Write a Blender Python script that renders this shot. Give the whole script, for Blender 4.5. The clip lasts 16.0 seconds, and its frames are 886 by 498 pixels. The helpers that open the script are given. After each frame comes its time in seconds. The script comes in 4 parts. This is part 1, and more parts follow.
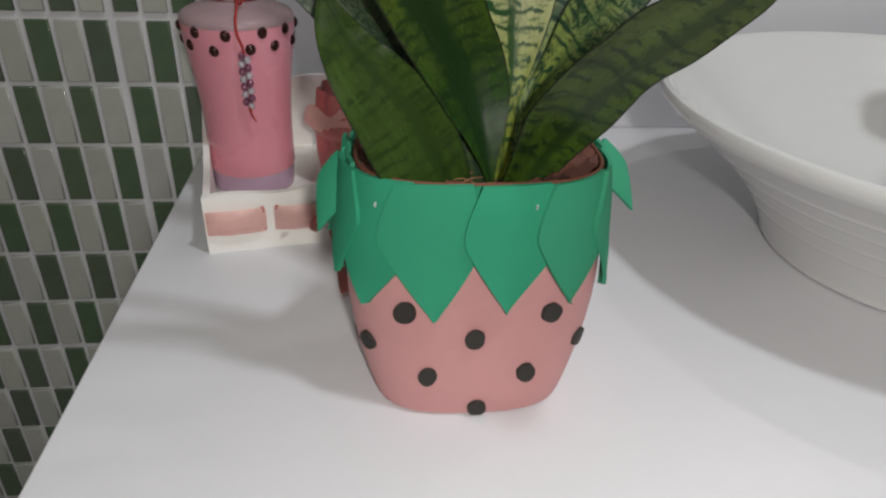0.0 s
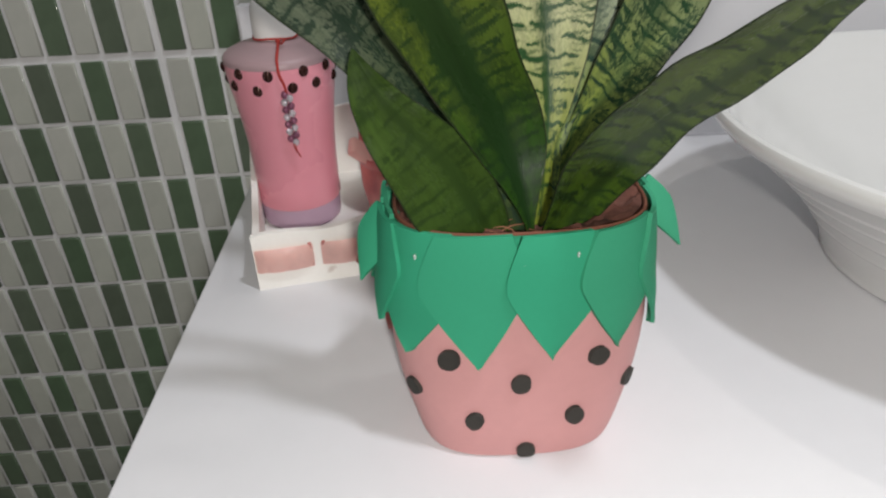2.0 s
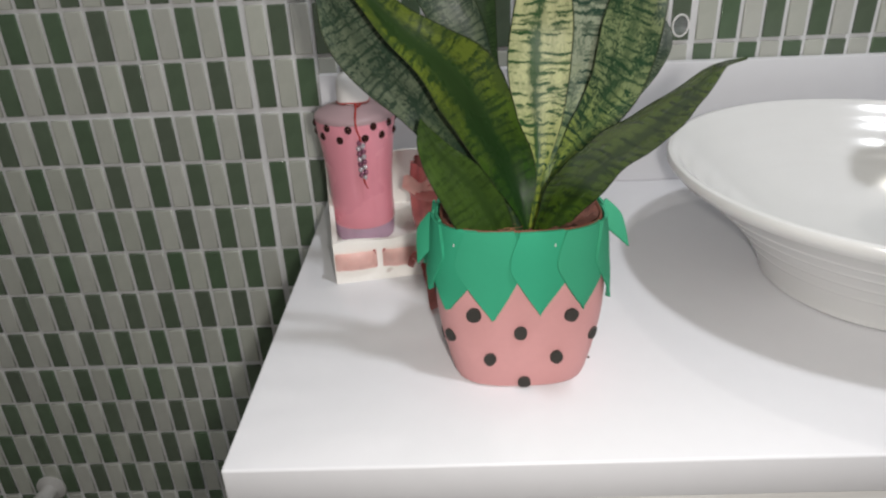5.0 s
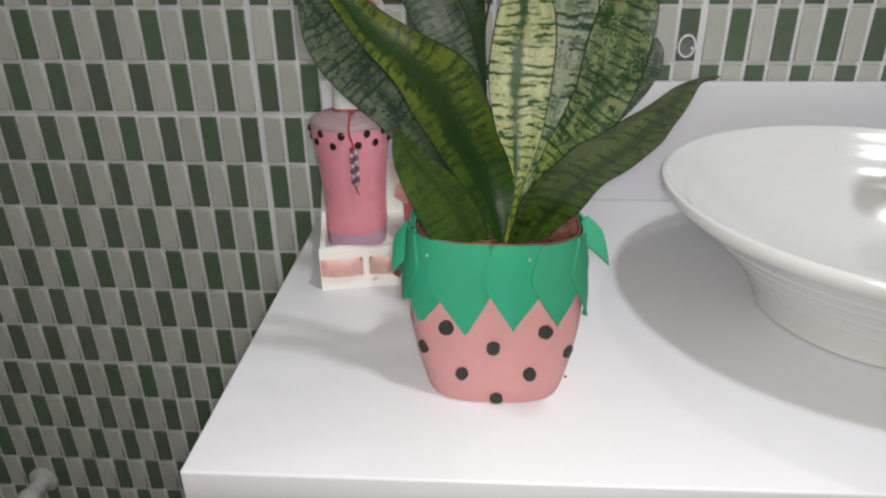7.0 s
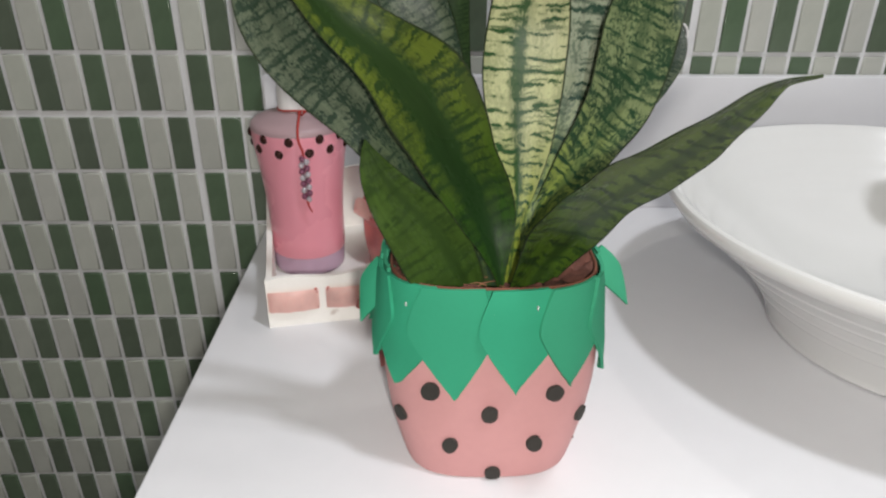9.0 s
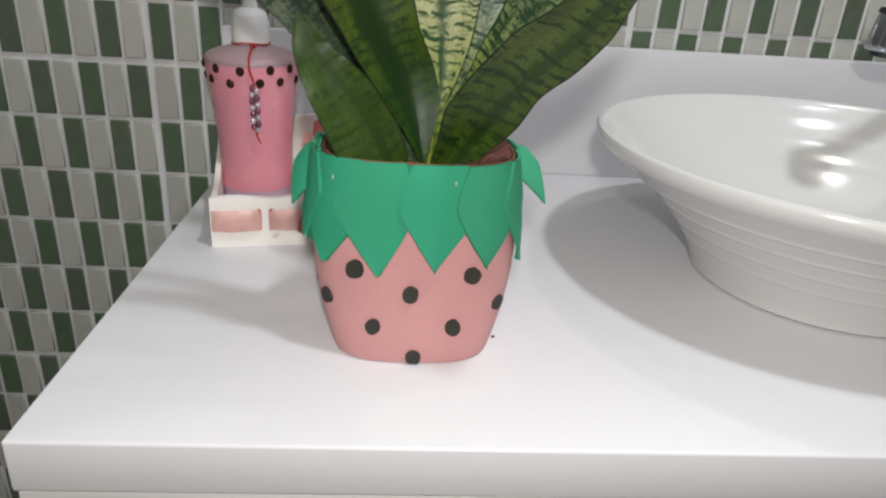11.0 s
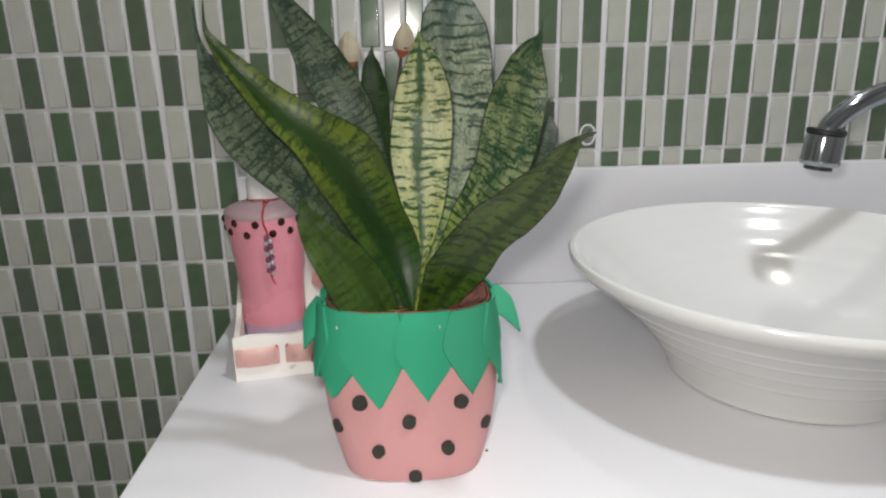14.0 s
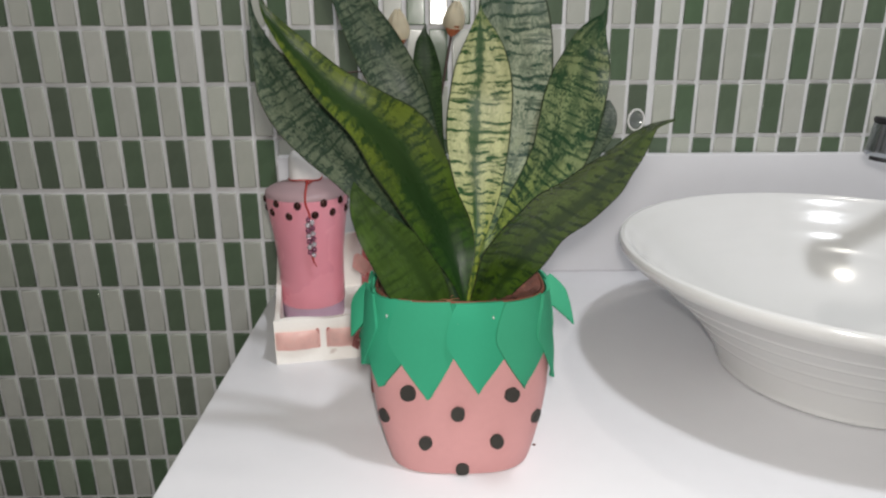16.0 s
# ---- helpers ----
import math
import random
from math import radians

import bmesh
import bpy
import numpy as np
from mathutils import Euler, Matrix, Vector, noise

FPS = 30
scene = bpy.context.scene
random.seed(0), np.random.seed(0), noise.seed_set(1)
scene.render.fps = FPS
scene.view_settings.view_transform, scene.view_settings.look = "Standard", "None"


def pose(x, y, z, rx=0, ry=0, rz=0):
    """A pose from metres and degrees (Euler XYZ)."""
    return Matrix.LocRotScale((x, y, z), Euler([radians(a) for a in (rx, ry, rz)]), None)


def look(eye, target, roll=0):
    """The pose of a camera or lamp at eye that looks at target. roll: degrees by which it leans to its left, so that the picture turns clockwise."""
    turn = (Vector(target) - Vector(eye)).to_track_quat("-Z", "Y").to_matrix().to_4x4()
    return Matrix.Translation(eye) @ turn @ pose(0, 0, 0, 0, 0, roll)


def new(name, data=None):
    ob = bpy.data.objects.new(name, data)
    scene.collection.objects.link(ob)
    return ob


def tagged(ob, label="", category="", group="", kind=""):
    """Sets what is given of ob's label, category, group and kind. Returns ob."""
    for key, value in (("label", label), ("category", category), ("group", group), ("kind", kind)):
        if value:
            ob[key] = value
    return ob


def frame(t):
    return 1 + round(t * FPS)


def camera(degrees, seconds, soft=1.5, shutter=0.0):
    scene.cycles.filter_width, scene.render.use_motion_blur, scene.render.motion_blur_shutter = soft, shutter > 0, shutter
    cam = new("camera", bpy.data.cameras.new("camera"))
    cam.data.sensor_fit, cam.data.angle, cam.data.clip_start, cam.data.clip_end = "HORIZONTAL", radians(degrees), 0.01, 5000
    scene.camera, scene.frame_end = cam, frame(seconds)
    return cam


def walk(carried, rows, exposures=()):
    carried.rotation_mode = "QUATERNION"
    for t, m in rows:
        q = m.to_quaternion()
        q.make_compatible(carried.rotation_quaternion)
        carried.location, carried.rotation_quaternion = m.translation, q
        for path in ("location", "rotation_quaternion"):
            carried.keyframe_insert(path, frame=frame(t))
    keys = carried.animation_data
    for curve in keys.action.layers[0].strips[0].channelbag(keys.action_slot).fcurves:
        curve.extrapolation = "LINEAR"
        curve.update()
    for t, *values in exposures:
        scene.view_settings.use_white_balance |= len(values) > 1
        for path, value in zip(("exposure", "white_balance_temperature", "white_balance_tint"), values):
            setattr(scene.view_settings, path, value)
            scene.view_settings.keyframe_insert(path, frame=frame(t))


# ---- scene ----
cam = camera(65.4, 16.0, soft=2.3)
PATH = [
    (0, (-0.0946, 0.0044, 1.0756), (0.0984, 1.7184, 0.0632), 2.23),
    (0.5, (-0.1001, 0.0080, 1.0929), (-0.0145, 1.7379, 0.0929), 0.17),
    (1, (-0.0993, 0.0081, 1.0924), (-0.0495, 1.7386, 0.0910), -0.20),
    (1.5, (-0.0921, 0.0180, 1.0853), (-0.0368, 1.7453, 0.0787), -0.76),
    (2, (-0.0885, 0.0157, 1.0928), (-0.0517, 1.7367, 0.0745), -2.40),
    (2.5, (-0.0936, -0.0115, 1.1179), (-0.0722, 1.7569, 0.1839), -6.62),
    (3, (-0.1079, -0.0739, 1.1594), (-0.1423, 1.7244, 0.2848), -4.68),
    (3.5, (-0.0998, -0.1080, 1.1402), (-0.1589, 1.6611, 0.2093), -2.56),
    (4, (-0.0957, -0.1146, 1.1329), (-0.1762, 1.6444, 0.1845), -4.49),
    (4.2, (-0.0962, -0.1218, 1.1383), (-0.1478, 1.6408, 0.1946), -3.68),
    (6.5, (-0.0709, -0.1481, 1.1493), (-0.1573, 1.6641, 0.3073), -0.37),
    (7, (-0.0633, -0.1358, 1.1413), (-0.1644, 1.6654, 0.2778), -0.48),
    (7.5, (-0.0611, -0.1148, 1.1372), (-0.1309, 1.6811, 0.2597), -0.92),
    (8, (-0.0723, -0.0719, 1.1396), (-0.1334, 1.7372, 0.2891), -0.61),
    (8.5, (-0.0871, -0.0307, 1.1324), (-0.0627, 1.7507, 0.2236), -0.52),
    (10.8, (-0.0625, -0.1048, 1.0736), (0.0058, 1.7524, 0.3345), 2.74),
    (11, (-0.0608, -0.0936, 1.0650), (0.0730, 1.7332, 0.2618), 3.75),
    (11.5, (-0.0531, -0.0698, 1.0719), (0.1416, 1.7495, 0.2642), 3.14),
    (12, (-0.0446, -0.0626, 1.0945), (0.1568, 1.7972, 0.3870), 3.56),
    (12.5, (-0.0427, -0.0702, 1.1137), (0.1258, 1.8212, 0.4858), 2.46),
    (13, (-0.0440, -0.1122, 1.1020), (0.0798, 1.7829, 0.4747), 1.07),
    (13.5, (-0.0400, -0.1417, 1.1146), (0.0928, 1.7723, 0.5497), 1.27),
    (14, (-0.0466, -0.1475, 1.1188), (0.0403, 1.7678, 0.5493), -1.05),
    (14.5, (-0.0476, -0.1404, 1.1251), (0.0363, 1.7676, 0.5316), -1.77),
    (15, (-0.0526, -0.1392, 1.1248), (-0.0222, 1.7737, 0.5416), -1.70),
    (15.5, (-0.0622, -0.1335, 1.1227), (-0.0380, 1.7770, 0.5317), -0.52),
    (16, (-0.0648, -0.1311, 1.1183), (-0.0467, 1.7700, 0.4975), -0.22),
]
walk(cam, [(t, look(eye, target, roll)) for t, eye, target, roll in PATH], [(0.0, -0.38), (0.5, -0.26), (1.0, -0.02), (1.5, 0.05), (2.0, 0.0), (2.5, -0.04), (3.0, 0.06), (4.0, 0.06), (7.0, 0.02), (8.0, 0.05), (8.5, 0.17), (9.5, 0.14), (11.0, 0.03), (11.5, -0.22), (12.0, -0.16), (12.5, -0.02), (13.0, 0.0), (14.0, 0.08), (16.0, 0.10)])


# ---- world and lamps ----
world = bpy.data.worlds.new("world")
scene.world = world
world.use_nodes = True
world.node_tree.nodes["Background"].inputs[0].default_value = (0.9, 0.93, 1.0, 1)
world.node_tree.nodes["Background"].inputs[1].default_value = 0.05


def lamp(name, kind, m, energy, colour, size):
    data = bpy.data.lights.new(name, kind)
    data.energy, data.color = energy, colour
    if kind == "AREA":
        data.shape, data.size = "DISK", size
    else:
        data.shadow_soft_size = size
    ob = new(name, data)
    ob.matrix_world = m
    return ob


CEILING = 2.45
lamp("ceiling_lamp_light", "AREA", look((0.40, -0.08, CEILING - 0.075), (0.40, -0.08, 0)), 10.3, (0.92, 0.945, 1.0), 0.13)
# Unseen small lamp, added for the basin's highlights and faint second shadow.
lamp("basin_fill_light", "AREA", look((0.42, 0.52, 1.72), (0.30, 0.25, 0.8)), 0.7, (1.0, 0.95, 0.88), 0.03)
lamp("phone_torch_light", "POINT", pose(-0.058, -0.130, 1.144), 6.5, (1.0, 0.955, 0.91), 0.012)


# ---- materials ----
def mat(name, colour, rough=0.5, metal=0.0, vary=0.12, scale=18.0, fine=180.0, bump=0.05, spec=0.5,
        per_object=0.0, island=False, coat=0.0, transmission=0.0, ior=1.45, sheen=0.0, stain=None):
    m = bpy.data.materials.new(name)
    m.use_nodes = True
    nt = m.node_tree
    N, K = nt.nodes, nt.links
    b = N["Principled BSDF"]
    b.inputs["Roughness"].default_value = rough
    b.inputs["Metallic"].default_value = metal
    b.inputs["Specular IOR Level"].default_value = spec
    b.inputs["Coat Weight"].default_value = coat
    b.inputs["Transmission Weight"].default_value = transmission
    b.inputs["IOR"].default_value = ior
    b.inputs["Sheen Weight"].default_value = sheen
    tc = N.new("ShaderNodeTexCoord")
    n1 = N.new("ShaderNodeTexNoise")
    n1.inputs["Scale"].default_value = scale
    n1.inputs["Detail"].default_value = 4
    K.new(tc.outputs["Object"], n1.inputs["Vector"])
    n2 = N.new("ShaderNodeTexNoise")
    n2.inputs["Scale"].default_value = fine
    n2.inputs["Detail"].default_value = 3
    K.new(tc.outputs["Object"], n2.inputs["Vector"])
    add = N.new("ShaderNodeMath")
    add.operation = "MULTIPLY_ADD"
    add.inputs[1].default_value = 0.35
    K.new(n2.outputs["Fac"], add.inputs[0])
    K.new(n1.outputs["Fac"], add.inputs[2])
    rng = N.new("ShaderNodeMapRange")
    rng.inputs["From Min"].default_value, rng.inputs["From Max"].default_value = 0.35, 1.0
    rng.inputs["To Min"].default_value, rng.inputs["To Max"].default_value = 1 - vary, 1 + vary
    K.new(add.outputs[0], rng.inputs["Value"])
    hsv = N.new("ShaderNodeHueSaturation")
    hsv.inputs["Color"].default_value = (*colour, 1)
    if per_object:
        if island:
            g = N.new("ShaderNodeNewGeometry")
            rnd = g.outputs["Random Per Island"]
        else:
            g = N.new("ShaderNodeObjectInfo")
            rnd = g.outputs["Random"]
        r2 = N.new("ShaderNodeMapRange")
        r2.inputs["To Min"].default_value, r2.inputs["To Max"].default_value = 1 - per_object, 1 + per_object
        K.new(rnd, r2.inputs["Value"])
        mul = N.new("ShaderNodeMath")
        mul.operation = "MULTIPLY"
        K.new(rng.outputs[0], mul.inputs[0])
        K.new(r2.outputs[0], mul.inputs[1])
        K.new(mul.outputs[0], hsv.inputs["Value"])
        sat = N.new("ShaderNodeMapRange")
        sat.inputs["To Min"].default_value, sat.inputs["To Max"].default_value = 1 - 2.5 * per_object, 1 + 2.5 * per_object
        frac = N.new("ShaderNodeMath")
        frac.operation = "FRACT"
        m7 = N.new("ShaderNodeMath")
        m7.operation = "MULTIPLY"
        m7.inputs[1].default_value = 7.31
        K.new(rnd, m7.inputs[0])
        K.new(m7.outputs[0], frac.inputs[0])
        K.new(frac.outputs[0], sat.inputs["Value"])
        K.new(sat.outputs[0], hsv.inputs["Saturation"])
        hue = N.new("ShaderNodeMapRange")
        hue.inputs["To Min"].default_value, hue.inputs["To Max"].default_value = 0.5 - 0.25 * per_object, 0.5 + 0.12 * per_object
        K.new(frac.outputs[0], hue.inputs["Value"])
        K.new(hue.outputs[0], hsv.inputs["Hue"])
    else:
        K.new(rng.outputs[0], hsv.inputs["Value"])
    out = hsv.outputs[0]
    if stain:
        n3 = N.new("ShaderNodeTexNoise")
        n3.inputs["Scale"].default_value = stain[1]
        n3.inputs["Detail"].default_value = 6
        K.new(tc.outputs["Object"], n3.inputs["Vector"])
        cr = N.new("ShaderNodeMapRange")
        cr.inputs["From Min"].default_value, cr.inputs["From Max"].default_value = stain[2], stain[2] + 0.12
        K.new(n3.outputs["Fac"], cr.inputs["Value"])
        mx = N.new("ShaderNodeMix")
        mx.data_type = "RGBA"
        K.new(cr.outputs[0], mx.inputs["Factor"])
        K.new(out, mx.inputs["A"])
        mx.inputs["B"].default_value = (*stain[0], 1)
        out = mx.outputs["Result"]
    K.new(out, b.inputs["Base Color"])
    rr = N.new("ShaderNodeMapRange")
    rr.inputs["To Min"].default_value, rr.inputs["To Max"].default_value = max(0.02, rough - 0.08), min(1, rough + 0.08)
    K.new(n1.outputs["Fac"], rr.inputs["Value"])
    K.new(rr.outputs[0], b.inputs["Roughness"])
    if bump:
        bp = N.new("ShaderNodeBump")
        bp.inputs["Strength"].default_value = bump
        bp.inputs["Distance"].default_value = 0.002
        K.new(add.outputs[0], bp.inputs["Height"])
        K.new(bp.outputs[0], b.inputs["Normal"])
    return m


def leaf_mat(name, colours, dark, streaks=0.5, stripe=(0.5, 0.1, 0.5), mottle=0.3, band=1.0, edge=(0.016, 0.024, 0.010), rough=0.30):
    """Mottled snake plant leaf. colours: at base, middle and tip; stripe: place across, half width and strength of its dark stripe.
    UV "leaf": x along in units of the leaf's width, y across from 0 to 1; UV "along": x from base 0 to tip 1."""
    m = bpy.data.materials.new(name)
    m.use_nodes = True
    nt = m.node_tree
    N, K = nt.nodes, nt.links
    b = N["Principled BSDF"]
    b.inputs["Specular IOR Level"].default_value = 0.14

    def calc(op, a, c=0.0, d=None):
        n = N.new("ShaderNodeMath")
        n.operation = op
        for i, v in enumerate((a, c, d)):
            if v is None:
                continue
            if isinstance(v, (int, float)):
                n.inputs[i].default_value = v
            else:
                K.new(v, n.inputs[i])
        return n.outputs[0]

    def span(v, lo, hi, to=1.0):
        n = N.new("ShaderNodeMapRange")
        n.inputs["From Min"].default_value, n.inputs["From Max"].default_value = lo, hi
        n.inputs["To Max"].default_value = to
        K.new(v, n.inputs["Value"])
        return n.outputs[0]

    uv = N.new("ShaderNodeUVMap")
    uv.uv_map = "leaf"
    al = N.new("ShaderNodeUVMap")
    al.uv_map = "along"
    sep = N.new("ShaderNodeSeparateXYZ")
    K.new(uv.outputs[0], sep.inputs[0])
    sal = N.new("ShaderNodeSeparateXYZ")
    K.new(al.outputs[0], sal.inputs[0])
    u, v = sep.outputs[0], sep.outputs[1]

    def grain(sx, sy, detail, rough, along=None):
        c = N.new("ShaderNodeCombineXYZ")
        K.new(calc("MULTIPLY", u if along is None else along, sx), c.inputs[0])
        K.new(calc("MULTIPLY", v, sy), c.inputs[1])
        n = N.new("ShaderNodeTexNoise")
        n.inputs["Scale"].default_value = 1.0
        n.inputs["Detail"].default_value = detail
        n.inputs["Roughness"].default_value = rough
        K.new(c.outputs[0], n.inputs["Vector"])
        return n.outputs["Fac"]

    teeth = grain(2.6, 60, 3, 0.65)
    drift = grain(0.8, 1.5, 2, 0.5)
    comb = grain(1.6, 150, 2, 0.5)
    u2 = calc("ADD", u, calc("ADD", calc("ADD", calc("MULTIPLY_ADD", teeth, 0.075, -0.037), calc("MULTIPLY_ADD", comb, 0.07, -0.035)), calc("MULTIPLY_ADD", drift, 0.20, -0.10)))
    wander = grain(0.9, 2.4, 2, 0.5)
    lines = calc("SINE", calc("MULTIPLY", calc("ADD", u2, calc("MULTIPLY", wander, 0.22)), 48.0 * band))
    gate = grain(3.6, 2.3, 3, 0.6, u2)
    more = calc("SINE", calc("MULTIPLY", calc("ADD", u2, calc("MULTIPLY", drift, 0.35)), 29.0 * band))
    sift = grain(2.7, 3.1, 3, 0.6, calc("ADD", u2, 7.3))
    thin = grain(24.0 * band, 1.9, 2, 0.5, u2)
    blotch = grain(2.2, 3.4, 4, 0.6)
    speck = grain(20, 30, 4, 0.7, u2)
    streak = grain(0.7, 8, 3, 0.5)
    fine = grain(3, 60, 2, 0.5)
    rag = calc("ADD", calc("MULTIPLY_ADD", blotch, 0.40, -0.20), calc("MULTIPLY_ADD", lines, -0.018, calc("MULTIPLY_ADD", speck, 0.30, -0.15)))
    off = calc("ADD", calc("ABSOLUTE", calc("SUBTRACT", v, stripe[0])), rag)
    core = span(off, stripe[1] + 0.05, stripe[1] - 0.04, stripe[2])
    lone = span(calc("ADD", more, calc("MULTIPLY_ADD", sift, 5.0, -2.5)), 1.20, 1.40, streaks)
    dash = calc("MAXIMUM", lone, calc("MAXIMUM", span(calc("ADD", lines, calc("MULTIPLY_ADD", gate, 3.4, -1.7)), 0.74, 0.92, streaks), span(calc("MULTIPLY", thin, calc("MULTIPLY_ADD", gate, 0.8, 0.6)), 0.57, 0.61, streaks * 0.75)))
    spot = span(calc("ADD", speck, calc("MULTIPLY_ADD", blotch, 1.0, -0.5)), 0.49, 0.57, mottle)
    f = calc("MAXIMUM", calc("MAXIMUM", core, dash), spot)
    ramp = N.new("ShaderNodeValToRGB")
    stops = ramp.color_ramp.elements
    stops[0].position, stops[1].position = 0.20, 0.97
    mid = stops.new(0.52)
    high = stops.new(0.82)
    stops[0].color, mid.color, high.color, stops[3].color = (*colours[0], 1), (*colours[1], 1), (*colours[1], 1), (*colours[2], 1)
    K.new(calc("ADD", sal.outputs[0], calc("MULTIPLY_ADD", blotch, 0.3, -0.15)), ramp.inputs[0])
    mx = N.new("ShaderNodeMix")
    mx.data_type = "RGBA"
    K.new(f, mx.inputs["Factor"])
    K.new(ramp.outputs[0], mx.inputs["A"])
    mx.inputs["B"].default_value = (*dark, 1)
    lit = N.new("ShaderNodeHueSaturation")
    K.new(mx.outputs["Result"], lit.inputs["Color"])
    K.new(calc("ADD", calc("MULTIPLY", streak, 0.7), calc("MULTIPLY_ADD", fine, 0.35, 0.45)), lit.inputs["Value"])
    side = calc("ABSOLUTE", calc("SUBTRACT", v, 0.5))
    mx2 = N.new("ShaderNodeMix")
    mx2.data_type = "RGBA"
    K.new(span(side, 0.474, 0.486), mx2.inputs["Factor"])
    K.new(lit.outputs[0], mx2.inputs["A"])
    mx2.inputs["B"].default_value = (*edge, 1)
    K.new(mx2.outputs["Result"], b.inputs["Base Color"])
    K.new(calc("MULTIPLY_ADD", blotch, 0.24, rough - 0.10), b.inputs["Roughness"])
    bp = N.new("ShaderNodeBump")
    bp.inputs["Strength"].default_value = 0.16
    bp.inputs["Distance"].default_value = 0.001
    K.new(calc("ADD", calc("MULTIPLY", fine, 0.6), calc("ADD", speck, calc("MULTIPLY", streak, 0.8))), bp.inputs["Height"])
    K.new(bp.outputs[0], b.inputs["Normal"])
    return m


M_GROUT = mat("grout", (0.73, 0.73, 0.735), 0.8, vary=0.12, scale=9, fine=300, bump=0.25)
M_TILE_DARK = mat("green_glass_tile", (0.096, 0.134, 0.086), 0.15, vary=0.15, scale=30, fine=160, bump=0.04, per_object=0.08)
M_TILE_LIGHT = mat("pale_glass_tile", (0.460, 0.470, 0.420), 0.15, vary=0.08, scale=30, fine=160, bump=0.04, per_object=0.07)
M_TILE_DARK_I = mat("green_glass_tile_far", (0.096, 0.134, 0.086), 0.15, vary=0.15, scale=30, fine=160, bump=0.04, per_object=0.08, island=True)
M_TILE_LIGHT_I = mat("pale_glass_tile_far", (0.460, 0.470, 0.420), 0.15, vary=0.08, scale=30, fine=160, bump=0.04, per_object=0.07, island=True)
M_COUNTER = mat("white_laminate", (0.725, 0.725, 0.745), 0.38, vary=0.035, scale=4, fine=60, bump=0.02)
M_SEAM = mat("seam_filler", (0.60, 0.59, 0.61), 0.7, vary=0.1)
M_CABINET = mat("white_board", (0.68, 0.67, 0.65), 0.5, vary=0.05, scale=5, fine=90, bump=0.04)
M_PORCELAIN = mat("porcelain", (0.72, 0.722, 0.712), 0.15, vary=0.02, scale=5, fine=40, bump=0.0, coat=0.15)
M_CHROME = mat("chrome", (0.38, 0.40, 0.43), 0.10, metal=1.0, vary=0.05, scale=40, bump=0.01)
M_RUBBER = mat("black_rubber", (0.02, 0.02, 0.022), 0.5, vary=0.1)
M_POT = mat("pink_painted_clay", (0.60, 0.30, 0.295), 0.55, vary=0.06, scale=26, fine=240, bump=0.08)
M_POT_IN = mat("terracotta", (0.17, 0.062, 0.036), 0.8, vary=0.2, scale=40, bump=0.2)
M_FOAM = mat("green_craft_foam", (0.04, 0.31, 0.175), 0.72, vary=0.05, scale=30, fine=420, bump=0.08, spec=0.25, per_object=0.012)
M_GLUE = mat("clear_glue", (0.75, 0.85, 0.80), 0.08, vary=0.05, bump=0.0, transmission=0.5)
M_SEED = mat("dark_felt", (0.036, 0.033, 0.028), 0.75, vary=0.25, scale=120, fine=600, bump=0.3)
M_SOIL = mat("potting_soil", (0.115, 0.044, 0.031), 0.95, vary=0.5, scale=90, fine=400, bump=1.0)
M_FIBRE = mat("root_fibre", (0.30, 0.13, 0.07), 0.8, vary=0.2)
M_SOAP = mat("pink_liquid_soap", (0.80, 0.315, 0.385), 0.28, vary=0.05, scale=14, fine=60, bump=0.0, coat=0.3)
M_FROST = mat("frosted_plastic", (0.52, 0.36, 0.38), 0.42, vary=0.04, scale=12, bump=0.0, transmission=0.25)
M_CLEAR = mat("thick_clear_base", (0.68, 0.48, 0.63), 0.22, vary=0.05, scale=20, bump=0.0, transmission=0.3)
M_WHITE_PLASTIC = mat("white_plastic", (0.80, 0.79, 0.77), 0.35, vary=0.03, bump=0.0)
M_BEAD = mat("dark_pearl", (0.055, 0.022, 0.018), 0.12, metal=0.6, vary=0.2, bump=0.0)
M_PEARL = mat("silver_pearl", (0.72, 0.67, 0.72), 0.12, metal=0.6, vary=0.1, bump=0.0)
M_PLUM = mat("plum_pearl", (0.26, 0.10, 0.16), 0.16, metal=0.4, vary=0.15, bump=0.0)
M_CORD = mat("red_cord", (0.38, 0.03, 0.022), 0.6, vary=0.2, scale=200, bump=0.3)
M_TRAY = mat("white_painted_wood", (0.92, 0.90, 0.85), 0.5, vary=0.06, scale=25, fine=300, bump=0.15, stain=((0.42, 0.30, 0.24), 34, 0.70))
M_SATIN = mat("copper_satin", (0.58, 0.19, 0.17), 0.22, metal=0.1, vary=0.22, scale=55, fine=300, bump=0.25, sheen=0.3)
M_RIBBON = mat("pale_pink_satin", (1.0, 0.70, 0.64), 0.38, spec=1.0, vary=0.10, scale=55, fine=300, bump=0.1)
M_PETAL = mat("cream_petal", (0.72, 0.66, 0.50), 0.6, vary=0.12, scale=80, bump=0.2)
M_PETAL_PINK = mat("pink_petal", (0.66, 0.16, 0.16), 0.4, vary=0.2, scale=80, bump=0.2)
M_CALYX = mat("russet_calyx", (0.30, 0.085, 0.03), 0.7, vary=0.25, scale=100, bump=0.3)
M_STEM = mat("dark_wire_stem", (0.05, 0.025, 0.02), 0.6, vary=0.2)
M_STRAW = mat("tan_reed", (0.50, 0.33, 0.17), 0.65, vary=0.25, scale=60, fine=300, bump=0.3)
M_RING = mat("clear_hook_plastic", (0.85, 0.88, 0.88), 0.08, vary=0.05, bump=0.0, transmission=0.9)
